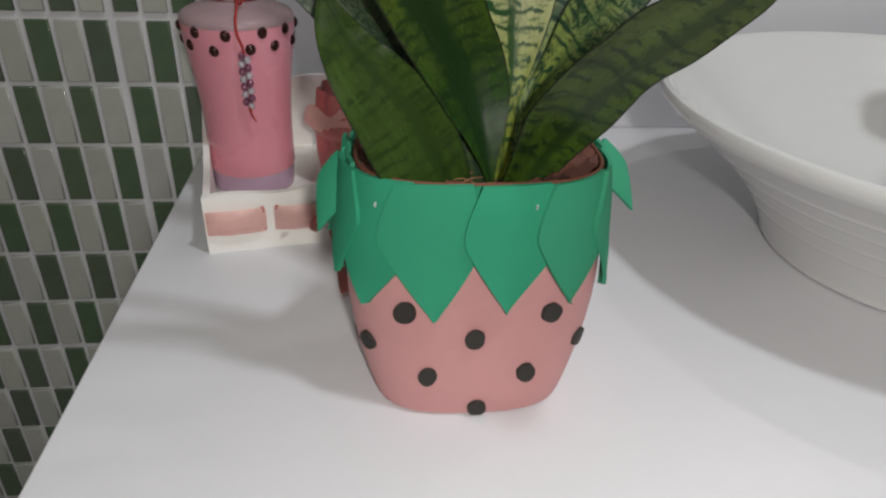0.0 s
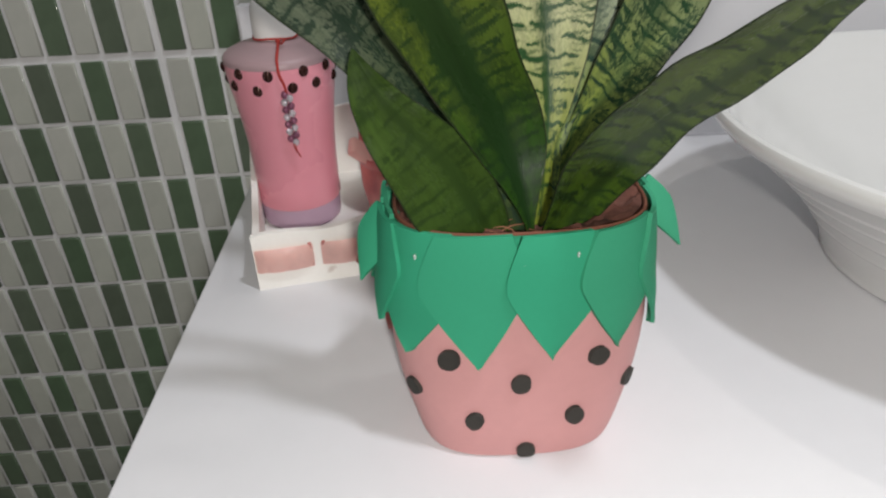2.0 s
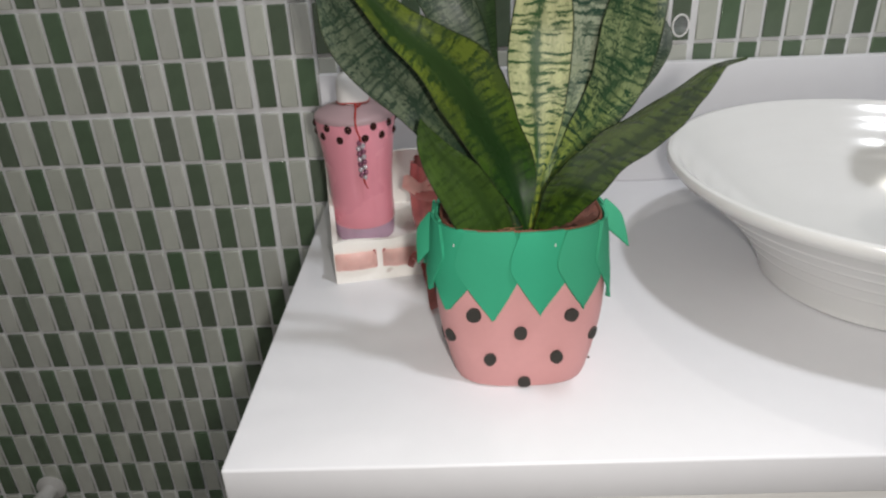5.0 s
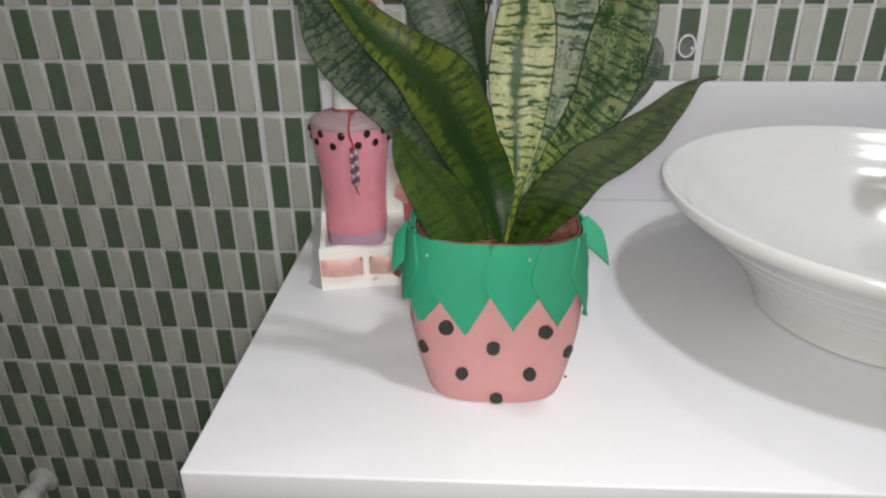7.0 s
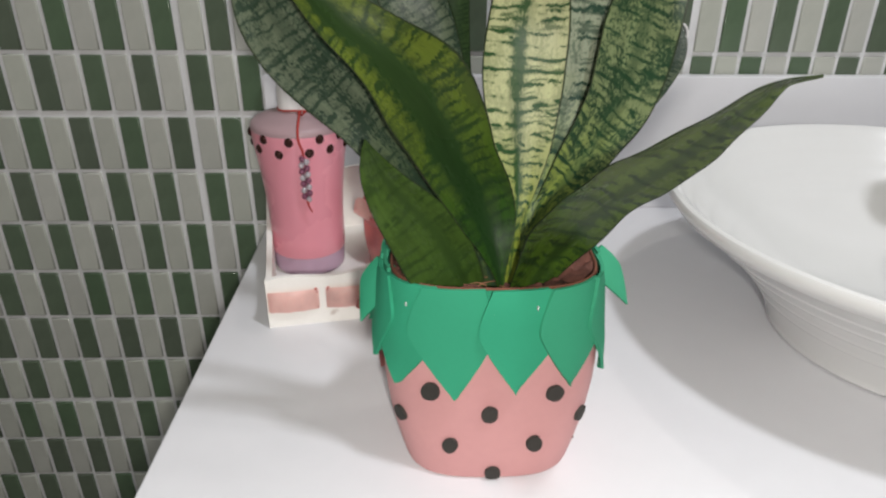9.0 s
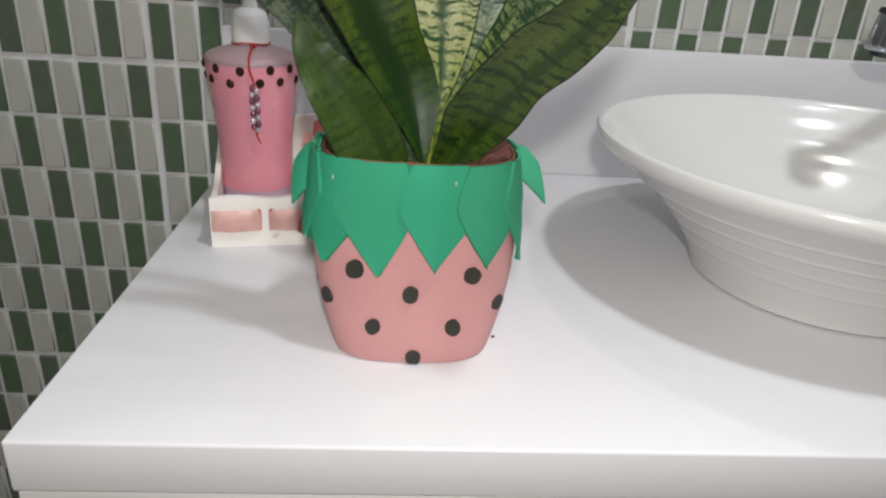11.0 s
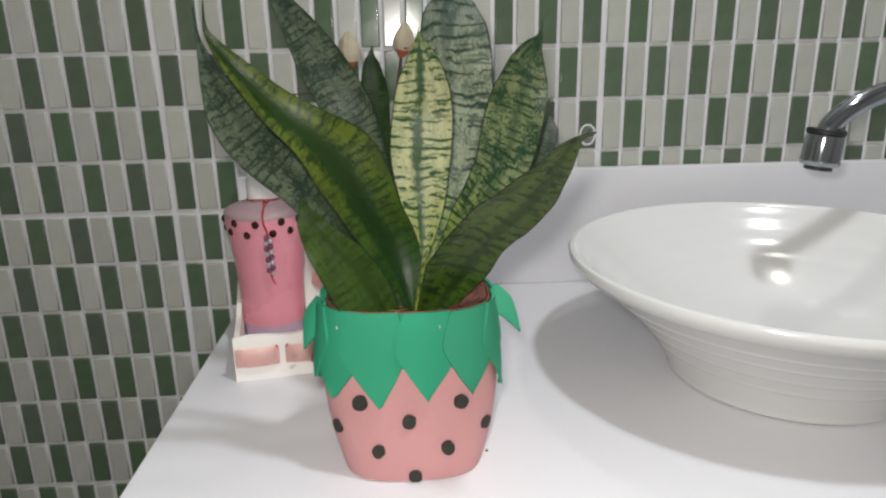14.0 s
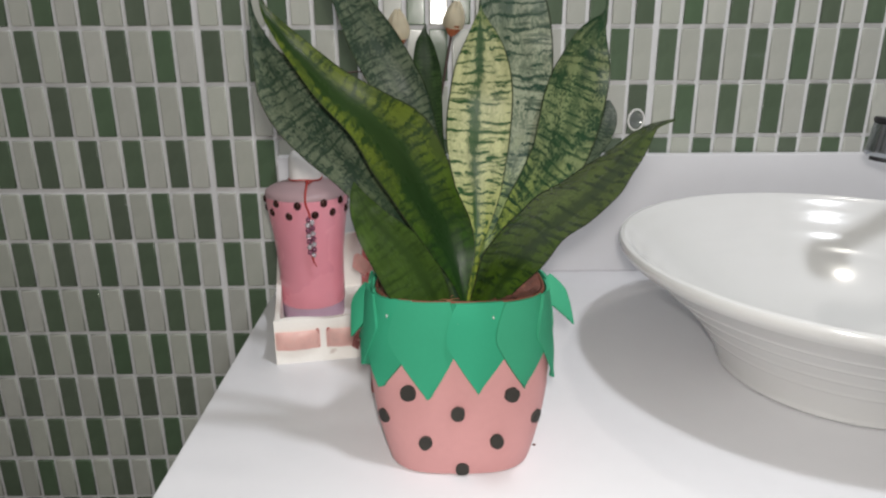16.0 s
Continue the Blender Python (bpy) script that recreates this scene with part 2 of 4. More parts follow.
M_WALL = mat("cream_wall_paint", (0.52, 0.51, 0.49), 0.7, vary=0.05, scale=3, fine=80, bump=0.05)
M_FLOOR = mat("grey_floor_tile", (0.25, 0.24, 0.22), 0.4, vary=0.15, scale=5, fine=60, bump=0.05)
M_CEIL = mat("white_ceiling", (0.72, 0.72, 0.70), 0.8, vary=0.03, scale=3, bump=0.05)
M_GLOW = bpy.data.materials.new("lamp_glass")
M_GLOW.use_nodes = True
M_GLOW.node_tree.nodes["Principled BSDF"].inputs["Emission Color"].default_value = (1, 0.94, 0.87, 1)
M_GLOW.node_tree.nodes["Principled BSDF"].inputs["Emission Strength"].default_value = 4.0

LEAF_CREAM = leaf_mat("leaf_cream_banded", ((0.19, 0.23, 0.030), (0.345, 0.355, 0.190), (0.15, 0.18, 0.070)), (0.015, 0.050, 0.014), 1.0, (0.44, 0.08, 0.95), 0.3, 0.85, rough=0.34)
LEAF_YELLOW = leaf_mat("leaf_yellow_green", ((0.020, 0.056, 0.007), (0.072, 0.098, 0.013), (0.030, 0.046, 0.012)), (0.009, 0.025, 0.007), 0.9, (0.44, 0.20, 0.92), 0.6, 0.95, rough=0.26)
LEAF_GREY = leaf_mat("leaf_grey_green", ((0.050, 0.080, 0.024), (0.092, 0.114, 0.074), (0.060, 0.078, 0.064)), (0.013, 0.030, 0.018), 0.85, (0.5, 0.05, 0.4), 0.9, 0.85, rough=0.24)
LEAF_PALE = leaf_mat("leaf_pale_grey", ((0.16, 0.21, 0.05), (0.22, 0.245, 0.170), (0.12, 0.15, 0.13)), (0.020, 0.045, 0.028), 1.0, (0.35, 0.04, 0.6), 0.6, 0.9)
LEAF_GREEN = leaf_mat("leaf_mid_green", ((0.030, 0.060, 0.010), (0.040, 0.074, 0.014), (0.034, 0.062, 0.014)), (0.010, 0.024, 0.007), 0.6, (0.62, 0.08, 0.5), 0.3, 0.8, rough=0.24)
LEAF_OLIVE = leaf_mat("leaf_olive_green", ((0.044, 0.084, 0.010), (0.076, 0.112, 0.024), (0.060, 0.090, 0.022)), (0.012, 0.028, 0.009), 0.9, (0.66, 0.10, 0.7), 0.35, 0.85, rough=0.24)
LEAF_DARK = leaf_mat("leaf_dark_green", ((0.028, 0.052, 0.018), (0.028, 0.052, 0.018), (0.018, 0.035, 0.014)), (0.008, 0.018, 0.008), 0.8, (0.5, 0.1, 0.5), 0.5)
LEAF_BANDED = leaf_mat("leaf_dark_banded", ((0.17, 0.22, 0.04), (0.140, 0.172, 0.080), (0.024, 0.042, 0.028)), (0.014, 0.040, 0.017), 1.0, (0.55, 0.05, 0.6), 0.95, 0.9)


# ---- mesh helpers ----
def mesh_of(name, bm, material, smooth=True):
    me = bpy.data.meshes.new(name)
    bmesh.ops.recalc_face_normals(bm, faces=bm.faces)
    bm.to_mesh(me)
    bm.free()
    for m in (material if isinstance(material, (list, tuple)) else [material]):
        me.materials.append(m)
    if smooth:
        for p in me.polygons:
            p.use_smooth = True
        me.set_sharp_from_angle(angle=radians(38))
    return me


def part(name, bm, material, parent=None, label="", smooth=True):
    ob = new(name, mesh_of(name, bm, material, smooth))
    if parent is not None:
        ob.parent = parent
    if label:
        tagged(ob, label)
    return ob


def thing(name, place, label, category, group="", kind="", turn=0.0):
    ob = new(name)
    ob.matrix_world = pose(*place, 0, 0, turn)
    return tagged(ob, label, category, group, kind)


def box(bm, x0, x1, y0, y1, z0, z1, bevel=0.0, segments=2):
    vs = [bm.verts.new((x, y, z)) for x in (x0, x1) for y in (y0, y1) for z in (z0, z1)]
    fs = [bm.faces.new([vs[i] for i in f]) for f in ((0, 1, 3, 2), (4, 6, 7, 5), (0, 4, 5, 1), (2, 3, 7, 6), (0, 2, 6, 4), (1, 5, 7, 3))]
    if bevel:
        es = list({e for f in fs for e in f.edges})
        bmesh.ops.bevel(bm, geom=es, offset=bevel, segments=segments, profile=0.5, affect="EDGES")
    return bm


def lathe(bm, profile, steps=48, wobble=0.0, centre=(0, 0), cap=True):
    rings = []
    for r, z in profile:
        ring = []
        for i in range(steps):
            a = 2 * math.pi * i / steps
            rr = r * (1 + wobble * noise.noise((math.cos(a) * 1.7, math.sin(a) * 1.7, z * 40)))
            ring.append(bm.verts.new((centre[0] + rr * math.cos(a), centre[1] + rr * math.sin(a), z)))
        rings.append(ring)
    for a, b in zip(rings, rings[1:]):
        for i in range(steps):
            j = (i + 1) % steps
            bm.faces.new((a[i], a[j], b[j], b[i]))
    if cap:
        bm.faces.new(rings[0])
        bm.faces.new(list(reversed(rings[-1])))
    return bm


def smooth_path(points, n):
    """Catmull-Rom through the points."""
    ps = [Vector(p) for p in points]
    ps = [2 * ps[0] - ps[1]] + ps + [2 * ps[-1] - ps[-2]]
    out = []
    for k in range(n + 1):
        u = k / n * (len(ps) - 3)
        i = min(int(u), len(ps) - 4)
        t = u - i
        a, b, c, d = ps[i:i + 4]
        out.append(0.5 * (2 * b + (c - a) * t + (2 * a - 5 * b + 4 * c - d) * t * t + (3 * b - a - 3 * c + d) * t ** 3))
    return out


def tube(bm, points, radius, steps=10, n=None, taper=1.0):
    path = smooth_path(points, n or 8 * len(points))
    side = None
    rings = []
    for i, p in enumerate(path):
        d = (path[min(i + 1, len(path) - 1)] - path[max(i - 1, 0)]).normalized()
        side = (side if side is not None else (Vector((0, 0, 1)) if abs(d.z) < 0.9 else Vector((1, 0, 0))))
        side = (side - d * side.dot(d)).normalized()
        up = d.cross(side)
        r = radius * (1 + (taper - 1) * i / (len(path) - 1))
        rings.append([bm.verts.new(p + r * (math.cos(a) * side + math.sin(a) * up)) for a in [2 * math.pi * k / steps for k in range(steps)]])
    for a, b in zip(rings, rings[1:]):
        for i in range(steps):
            j = (i + 1) % steps
            bm.faces.new((a[i], a[j], b[j], b[i]))
    bm.faces.new(rings[0])
    bm.faces.new(list(reversed(rings[-1])))
    return bm


def ball(bm, place, r, squash=1.0, u=12, v=8):
    bmesh.ops.create_uvsphere(bm, u_segments=u, v_segments=v, radius=r, matrix=Matrix.Translation(place) @ Matrix.Diagonal((1, 1, squash, 1)))
    return bm


# ---- the room ----
WALL_Y, COUNTER_Z = 0.637, 0.845
X0, X1, Y0 = -1.15, 1.45, -1.55


def slab(name, x0, x1, y0, y1, z0, z1, material, label, category):
    return tagged(part(name, box(bmesh.new(), x0, x1, y0, y1, z0, z1), material, smooth=False), label, category, kind="structure")


wall_back = slab("wall_back", X0 - 0.1, X1 + 0.1, WALL_Y + 0.0015, WALL_Y + 0.12, 0, CEILING, M_GROUT, "wall of green and pale glass mosaic with light grout", "wall")
slab("wall_left", X0 - 0.1, X0, Y0, WALL_Y + 0.0015, 0, CEILING, M_WALL, "plain cream painted side wall", "wall")
slab("wall_right", X1, X1 + 0.1, Y0, WALL_Y + 0.0015, 0, CEILING, M_WALL, "plain cream painted side wall", "wall")
slab("wall_front", X0 - 0.1, X1 + 0.1, Y0 - 0.1, Y0, 0, CEILING, M_WALL, "plain cream painted wall behind the room", "wall")
slab("floor", X0 - 0.1, X1 + 0.1, Y0 - 0.1, WALL_Y + 0.12, -0.1, 0, M_FLOOR, "plain grey tiled floor", "floor")
slab("ceiling", X0 - 0.1, X1 + 0.1, Y0 - 0.1, WALL_Y + 0.12, CEILING, CEILING + 0.1, M_CEIL, "plain white ceiling", "ceiling")

fixture = thing("ceiling_lamp", (0.40, -0.08, CEILING), "round white ceiling lamp fixed to the ceiling", "lamp")
part("lamp_base", lathe(bmesh.new(), [(0.10, 0.0), (0.10, -0.02), (0.095, -0.025)], 40), M_WHITE_PLASTIC, fixture)
part("shade", lathe(bmesh.new(), [(0.094, -0.026), (0.097, -0.04), (0.088, -0.058), (0.06, -0.066)], 40), M_GLOW, fixture, "glowing opal shade")

# ---- vanity: cabinet, worktop, backsplash ----
LEFT, FRONT, BACK, RIGHT = -0.2395, 0.169, 0.620, 1.30
cabinet = thing("vanity_cabinet", (0, 0, 0), "white board vanity cabinet under the worktop", "cabinet")
part("body", box(bmesh.new(), LEFT + 0.012, RIGHT - 0.01, FRONT + 0.03, WALL_Y - 0.004, 0.10, COUNTER_Z - 0.092, 0.002), M_CABINET, cabinet)
part("plinth", box(bmesh.new(), LEFT + 0.05, RIGHT - 0.05, FRONT + 0.08, WALL_Y - 0.02, 0.0, 0.10, 0.001), M_CABINET, cabinet)
worktop = thing("worktop", (0, 0, 0), "white laminate vanity worktop with a deep front edge", "worktop")
part("slab", box(bmesh.new(), LEFT, RIGHT, FRONT, WALL_Y - 0.0035, COUNTER_Z - 0.030, COUNTER_Z, 0.0018, 3), M_COUNTER, worktop)
part("front_edge", box(bmesh.new(), LEFT + 0.002, RIGHT, FRONT + 0.0010, FRONT + 0.030, COUNTER_Z - 0.092, COUNTER_Z - 0.0302, 0.0015), M_CABINET, worktop)
part("side_edge", box(bmesh.new(), LEFT + 0.002, LEFT + 0.03, FRONT + 0.0302, WALL_Y - 0.004, COUNTER_Z - 0.092, COUNTER_Z - 0.0302, 0.0015), M_CABINET, worktop)
backsplash = thing("backsplash", (0, 0, COUNTER_Z), "white laminate upstand along the tiled wall", "backsplash")
part("board", box(bmesh.new(), LEFT, RIGHT, BACK, WALL_Y - 0.0035, 0.0005, 0.1355, 0.0015), M_COUNTER, backsplash)
part("seam", box(bmesh.new(), LEFT + 0.001, RIGHT, BACK - 0.0012, BACK + 0.002, 0.0003, 0.0016), M_SEAM, backsplash, "thin grey joint line")

# ---- wash bowl ----
BOWL = (0.2700, 0.3810)
bowl = thing("wash_bowl", (*BOWL, COUNTER_Z), "round white porcelain vessel basin with ribbed outside", "basin")
outer = [(0.090, 0.0), (0.0955, 0.0006), (0.0972, 0.002), (0.0980, 0.006)]
for k in range(1, 97):
    t = k / 96
    r = 0.0980 + 0.0825 * (0.42 * t + 0.58 * t * t)
    z = 0.006 + 0.087 * t
    rib = sum(h * math.exp(-((t - c) / 0.012) ** 2) for c, h in ((0.27, 0.0005), (0.43, 0.0006), (0.60, 0.0008), (0.77, 0.0010)))
    outer.append((r + rib, z - 0.3 * rib))
rim = [(0.1835, 0.0965), (0.1858, 0.0995), (0.1862, 0.1025), (0.1848, 0.1050), (0.1818, 0.1056), (0.1788, 0.1040)]
inner = []
for k in range(1, 71):
    t = k / 70
    r = 0.1780 - (0.1780 - 0.020) * t
    z = 0.103 - 0.088 * (1 - (1 - t) ** 2.1)
    rib = 0.0004 * sum(math.exp(-((t - c) / 0.024) ** 2) for c in (0.07, 0.17, 0.28))
    inner.append((r - rib, z + rib))
part("shell", lathe(bmesh.new(), outer + rim + inner, 128), M_PORCELAIN, bowl)

# ---- tap ----
tap = thing("basin_tap", (0.478, 0.506, COUNTER_Z), "chrome gooseneck basin tap on the worktop", "tap")
tx, ty, tz = 0.478, 0.506, COUNTER_Z


def at_tap(p):
    return (p[0] - tx, p[1] + 0.006 - ty, p[2] - tz)


SPOUT = [(0.3222, 0.445, 1.034), (0.3275, 0.445, 1.046), (0.346, 0.4455, 1.0605), (0.376, 0.450, 1.0715), (0.412, 0.462, 1.073), (0.452, 0.482, 1.058), (0.474, 0.496, 1.02), (0.478, 0.50, 0.96), (0.478, 0.50, 0.865)]
part("spout", tube(bmesh.new(), [at_tap(p) for p in SPOUT], 0.0092, 24, 60), M_CHROME, tap)
part("foot", lathe(bmesh.new(), [(0.026, 0.0), (0.026, 0.006), (0.021, 0.012), (0.017, 0.03), (0.012, 0.034)], 32), M_CHROME, tap)
aer = part("aerator", lathe(bmesh.new(), [(0.0120, -0.0300), (0.0158, -0.0300), (0.0168, -0.0290), (0.0172, -0.0262), (0.0166, -0.0255), (0.0160, -0.0060), (0.0155, -0.0030), (0.0140, -0.0022)], 40), M_CHROME, tap)
aer.matrix_local = Matrix.Translation(at_tap((0.3230, 0.445, 1.0385))) @ pose(0, 0, 0, 0, 6, 0)
part("gasket", lathe(bmesh.new(), [(0.0120, -0.0021), (0.0162, -0.0021), (0.0165, 0.0002), (0.0158, 0.0021), (0.0110, 0.0022)], 40), M_RUBBER, aer, "black rubber ring")
part("outlet", lathe(bmesh.new(), [(0.0118, -0.0340), (0.0118, -0.0301)], 32), M_RUBBER, aer, "dark outlet mesh")

# ---- strawberry pot ----
POT = (-0.0505, 0.2806)
pot = thing("strawberry_pot", (*POT, COUNTER_Z), "pink painted flower pot with green foam leaves and dark spots", "flower pot")
# height, half width, half depth
PROFILE = [(0, 0.0443, 0.0374), (0.0012, 0.0464, 0.0390), (0.004, 0.0475, 0.0396), (0.011, 0.0495, 0.0398), (0.019, 0.0515, 0.0398), (0.029, 0.0539, 0.0396), (0.04, 0.0557, 0.0394), (0.052, 0.0572, 0.0393), (0.064, 0.0577, 0.0393), (0.08, 0.0571, 0.0392), (0.096, 0.0556, 0.0389), (0.1125, 0.0540, 0.0383), (0.1172, 0.0530, 0.0378)]


def oval(half_width, half_depth, a, n=3.0):
    return ((abs(math.sin(a)) / half_width) ** n + (abs(math.cos(a)) / half_depth) ** n) ** (-1 / n)


def pot_radius(angle, z):
    a = radians(angle)
    for (z0, w0, d0), (z1, w1, d1) in zip(PROFILE, PROFILE[1:]):
        if z <= z1:
            t = max(0, z - z0) / (z1 - z0)
            return oval(w0 + (w1 - w0) * t, d0 + (d1 - d0) * t, a)
    return oval(PROFILE[-1][1], PROFILE[-1][2], a)


def oval_shell(levels, steps=96, base=True):
    bm = bmesh.new()
    rings = []
    for z, w, d in levels:
        ring = []
        for i in range(steps):
            a = 2 * math.pi * i / steps
            r = oval(w, d, a) * (1 + 0.004 * noise.noise((math.cos(a) * 1.5, math.sin(a) * 1.5, z * 30)))
            ring.append(bm.verts.new((r * math.sin(a), -r * math.cos(a), z)))
        rings.append(ring)
    for p, q in zip(rings, rings[1:]):
        for i in range(steps):
            j = (i + 1) % steps
            bm.faces.new((p[i], p[j], q[j], q[i]))
    if base:
        bm.faces.new(rings[0])
    return bm


part("body", oval_shell(PROFILE[:-1] + [(0.1160, 0.0533, 0.0382)]), M_POT, pot)
part("inner_wall", oval_shell([(0.1160, 0.0532, 0.0381), (0.1182, 0.0528, 0.0379), (0.1187, 0.0521, 0.0372), (0.1182, 0.0515, 0.0367), (0.112, 0.0507, 0.0360), (0.098, 0.0503, 0.0357)], base=False), M_POT_IN, pot, "bare terracotta inside")


def on_pot(angle, z, off):
    """A point on the pot; angle 0 faces the front, positive to the right."""
    a = radians(angle)
    r = pot_radius(angle, z) + off
    return Vector((r * math.sin(a), -r * math.cos(a), z))


def sepal(angle, top, tip, half, off, flare=0.0, skew=0.0, seed=0, lap=0.0020):
    """A foam leaf glued to the rim that hangs down the pot; flare lifts its tip outwards."""
    bm = bmesh.new()
    n, m = 16, 8
    rows = []
    for i in range(n + 1):
        t = i / n
        z = top + (tip - top) * t
        if t < 0.42:
            w = half * (0.70 + 0.30 * math.sin(math.pi / 2 * t / 0.42))
        else:
            q = (t - 0.42) / 0.58
            w = half * max(0.0, 1 - q ** 1.12)
        w = max(w, 0.0004)
        lie = off + flare * t ** 1.6 + 0.0006 * noise.noise((seed * 3.1, t * 3, 0))
        ring = []
        for j in range(m + 1):
            v = -1 + 2 * j / m
            da = math.degrees((w * v) / pot_radius(angle, 0.08)) + skew * t
            out = lie + lap * (1 - v) / 2
            ring.append((on_pot(angle + da, z, out), on_pot(angle + da, z, out + 0.0018)))
        rows.append(ring)
    grids = []
    for k in (0, 1):
        grids.append([[bm.verts.new(p[k]) for p in ring] for ring in rows])
    for g in grids:
        for i in range(n):
            for j in range(m):
                bm.faces.new((g[i][j], g[i][j + 1], g[i + 1][j + 1], g[i + 1][j]))
    a, b = grids
    edge = [(0, j) for j in range(m)] + [(i, m) for i in range(n)] + [(n, j) for j in range(m, 0, -1)] + [(i, 0) for i in range(n, 0, -1)]
    for (i, j), (k, l) in zip(edge, edge[1:] + edge[:1]):
        bm.faces.new((a[i][j], a[k][l], b[k][l], b[i][j]))
    part("foam_leaf", bm, M_FOAM, pot)


for k, (angle, tip, half) in enumerate(((-53.5, 0.0605, 0.0185), (-27.0, 0.0567, 0.0180), (14.0, 0.0602, 0.0178), (47.5, 0.0618, 0.0180), (74, 0.0595, 0.0185), (104, 0.061, 0.020),
                                       (132, 0.062, 0.021), (162, 0.060, 0.020), (194, 0.060, 0.020), (228, 0.062, 0.021), (250, 0.061, 0.020), (-86, 0.060, 0.0190))):
    sepal(angle, 0.1188, tip, half * 1.04, 0.0005, 0.0006, (-3, 2, 0, -2)[k % 4], k)
for k, (angle, tip, half, flare, skew) in enumerate(((-97, 0.078, 0.0120, 0.0030, 6), (-74, 0.070, 0.0140, 0.0010, 3))):
    sepal(angle, 0.1190, tip, half, 0.0030 + 0.0006 * k, flare, skew, 20 + k, 0.0008)


def flap(angle, reach, facing, half, curl):
    """A loose foam leaf that hangs from the rim and stands off the pot; reach: from its root to its tip; facing: where its outer side looks."""
    root = on_pot(angle, 0.1178, 0.0030)
    way = Vector(reach)
    out = Vector(facing)
    out = (out - way.normalized() * out.dot(way.normalized())).normalized()
    side = way.normalized().cross(out)
    bm = bmesh.new()
    n, m = 16, 8
    grids = [[], []]
    for i in range(n + 1):
        t = i / n
        w = half * ((0.62 + 0.38 * math.sin(math.pi / 2 * t / 0.4)) if t < 0.4 else max(0.02, 1 - ((t - 0.4) / 0.6) ** 1.05))
        for k in (0, 1):
            grids[k].append([bm.verts.new(root + way * t + side * (w * (-1 + 2 * j / m)) + out * (curl * math.sin(math.pi * t) - 0.18 * w * (-1 + 2 * j / m) ** 2 - 0.0018 * k)) for j in range(m + 1)])
    for g in grids:
        for i in range(n):
            for j in range(m):
                bm.faces.new((g[i][j], g[i][j + 1], g[i + 1][j + 1], g[i + 1][j]))
    a, b = grids
    edge = [(0, j) for j in range(m)] + [(i, m) for i in range(n)] + [(n, j) for j in range(m, 0, -1)] + [(i, 0) for i in range(n, 0, -1)]
    for (i, j), (k, l) in zip(edge, edge[1:] + edge[:1]):
        bm.faces.new((a[i][j], a[k][l], b[k][l], b[i][j]))
    part("foam_leaf", bm, M_FOAM, pot)


flap(-82, (-0.0130, -0.0060, -0.0320), (-0.45, -0.80, 0.35), 0.0090, 0.0020)
flap(94, (0.0190, -0.0040, -0.0310), (0.30, -0.80, 0.45), 0.0075, 0.0025)
for angle, z, out in ((-52, 0.1085, 0.0042), (-3, 0.1070, 0.0038), (24, 0.1100, 0.0040)):
    part("glue_drop", ball(bmesh.new(), on_pot(angle, z, out), 0.0006, 2.2, 8, 6), M_GLUE, pot, "clear bead of glue")
part("foam_band", oval_shell([(z, pot_radius(90, z) + 0.0003, pot_radius(0, z) + 0.0003) for z in (0.086, 0.095, 0.105, 0.112, 0.1165)] + [(0.1180, 0.0537, 0.0386)], base=False), M_FOAM, pot)

for k, (angle, z, r) in enumerate(((-40.7, 0.0580, 0.0054), (-2.7, 0.0449, 0.0049), (39.8, 0.0566, 0.0051), (-29.4, 0.0240, 0.0048), (29.7, 0.0246, 0.0050), (1.4, 0.0051, 0.0046), (-60.0, 0.0375, 0.0046), (59.5, 0.0360, 0.0046),
                                   (-100, 0.054, 0.005), (102, 0.055, 0.005), (-90, 0.022, 0.005), (92, 0.023, 0.005))):
    bm = bmesh.new()
    n = 18
    lo, hi = [], []
    for i in range(n):
        a = 2 * math.pi * i / n
        rr = r * (1 + 0.10 * noise.noise((math.cos(a) * 1.3 + k * 5, math.sin(a) * 1.3, 0.5)))
        da, dz = math.degrees(rr * math.cos(a) / pot_radius(angle, z)) * (0.80 if 20 < abs(angle) < 55 else 0.94), rr * math.sin(a) * 1.06
        lo.append(bm.verts.new(on_pot(angle + da, max(z + dz, 0.0004), -0.0006)))
        hi.append(bm.verts.new(on_pot(angle + da * 0.93, max(z + dz * 0.93, 0.0012), 0.0017)))
    for i in range(n):
        j = (i + 1) % n
        bm.faces.new((lo[i], lo[j], hi[j], hi[i]))
    bm.faces.new(hi)
    bm.faces.new(list(reversed(lo)))
    part("seed_spot", bm, M_SEED, pot, "dark felt spot")

# ---- snake plant ----
plant = thing("snake_plant", (0, 0, 0), "snake plant with broad mottled green and cream leaves", "plant")
bm = bmesh.new()
rings = []
for i in range(29):
    ring = []
    for j in range(96):
        a = 2 * math.pi * j / 96
        r = oval(0.0508, 0.0360, a) * i / 28
        p = Vector((POT[0] + r * math.sin(a), POT[1] - r * math.cos(a), 0))
        p.z = COUNTER_Z + 0.1120 + 0.003 * noise.noise(p * 60) + 0.003 * noise.noise(p * 190) + 0.0015 * noise.noise(p * 420) + 0.0045 * max(0, math.sin(a)) * (i / 28) + 0.0025 * (i / 28) ** 5
        ring.append(bm.verts.new(p))
    rings.append(ring)
for a, b in zip(rings, rings[1:]):
    for j in range(96):
        k = (j + 1) % 96
        bm.faces.new((a[j], a[k], b[k], b[j]))
bmesh.ops.remove_doubles(bm, verts=bm.verts, dist=1e-5)
part("soil", bm, M_SOIL, plant, "reddish brown fibrous soil")
rnd = random.Random(5)
bm = bmesh.new()
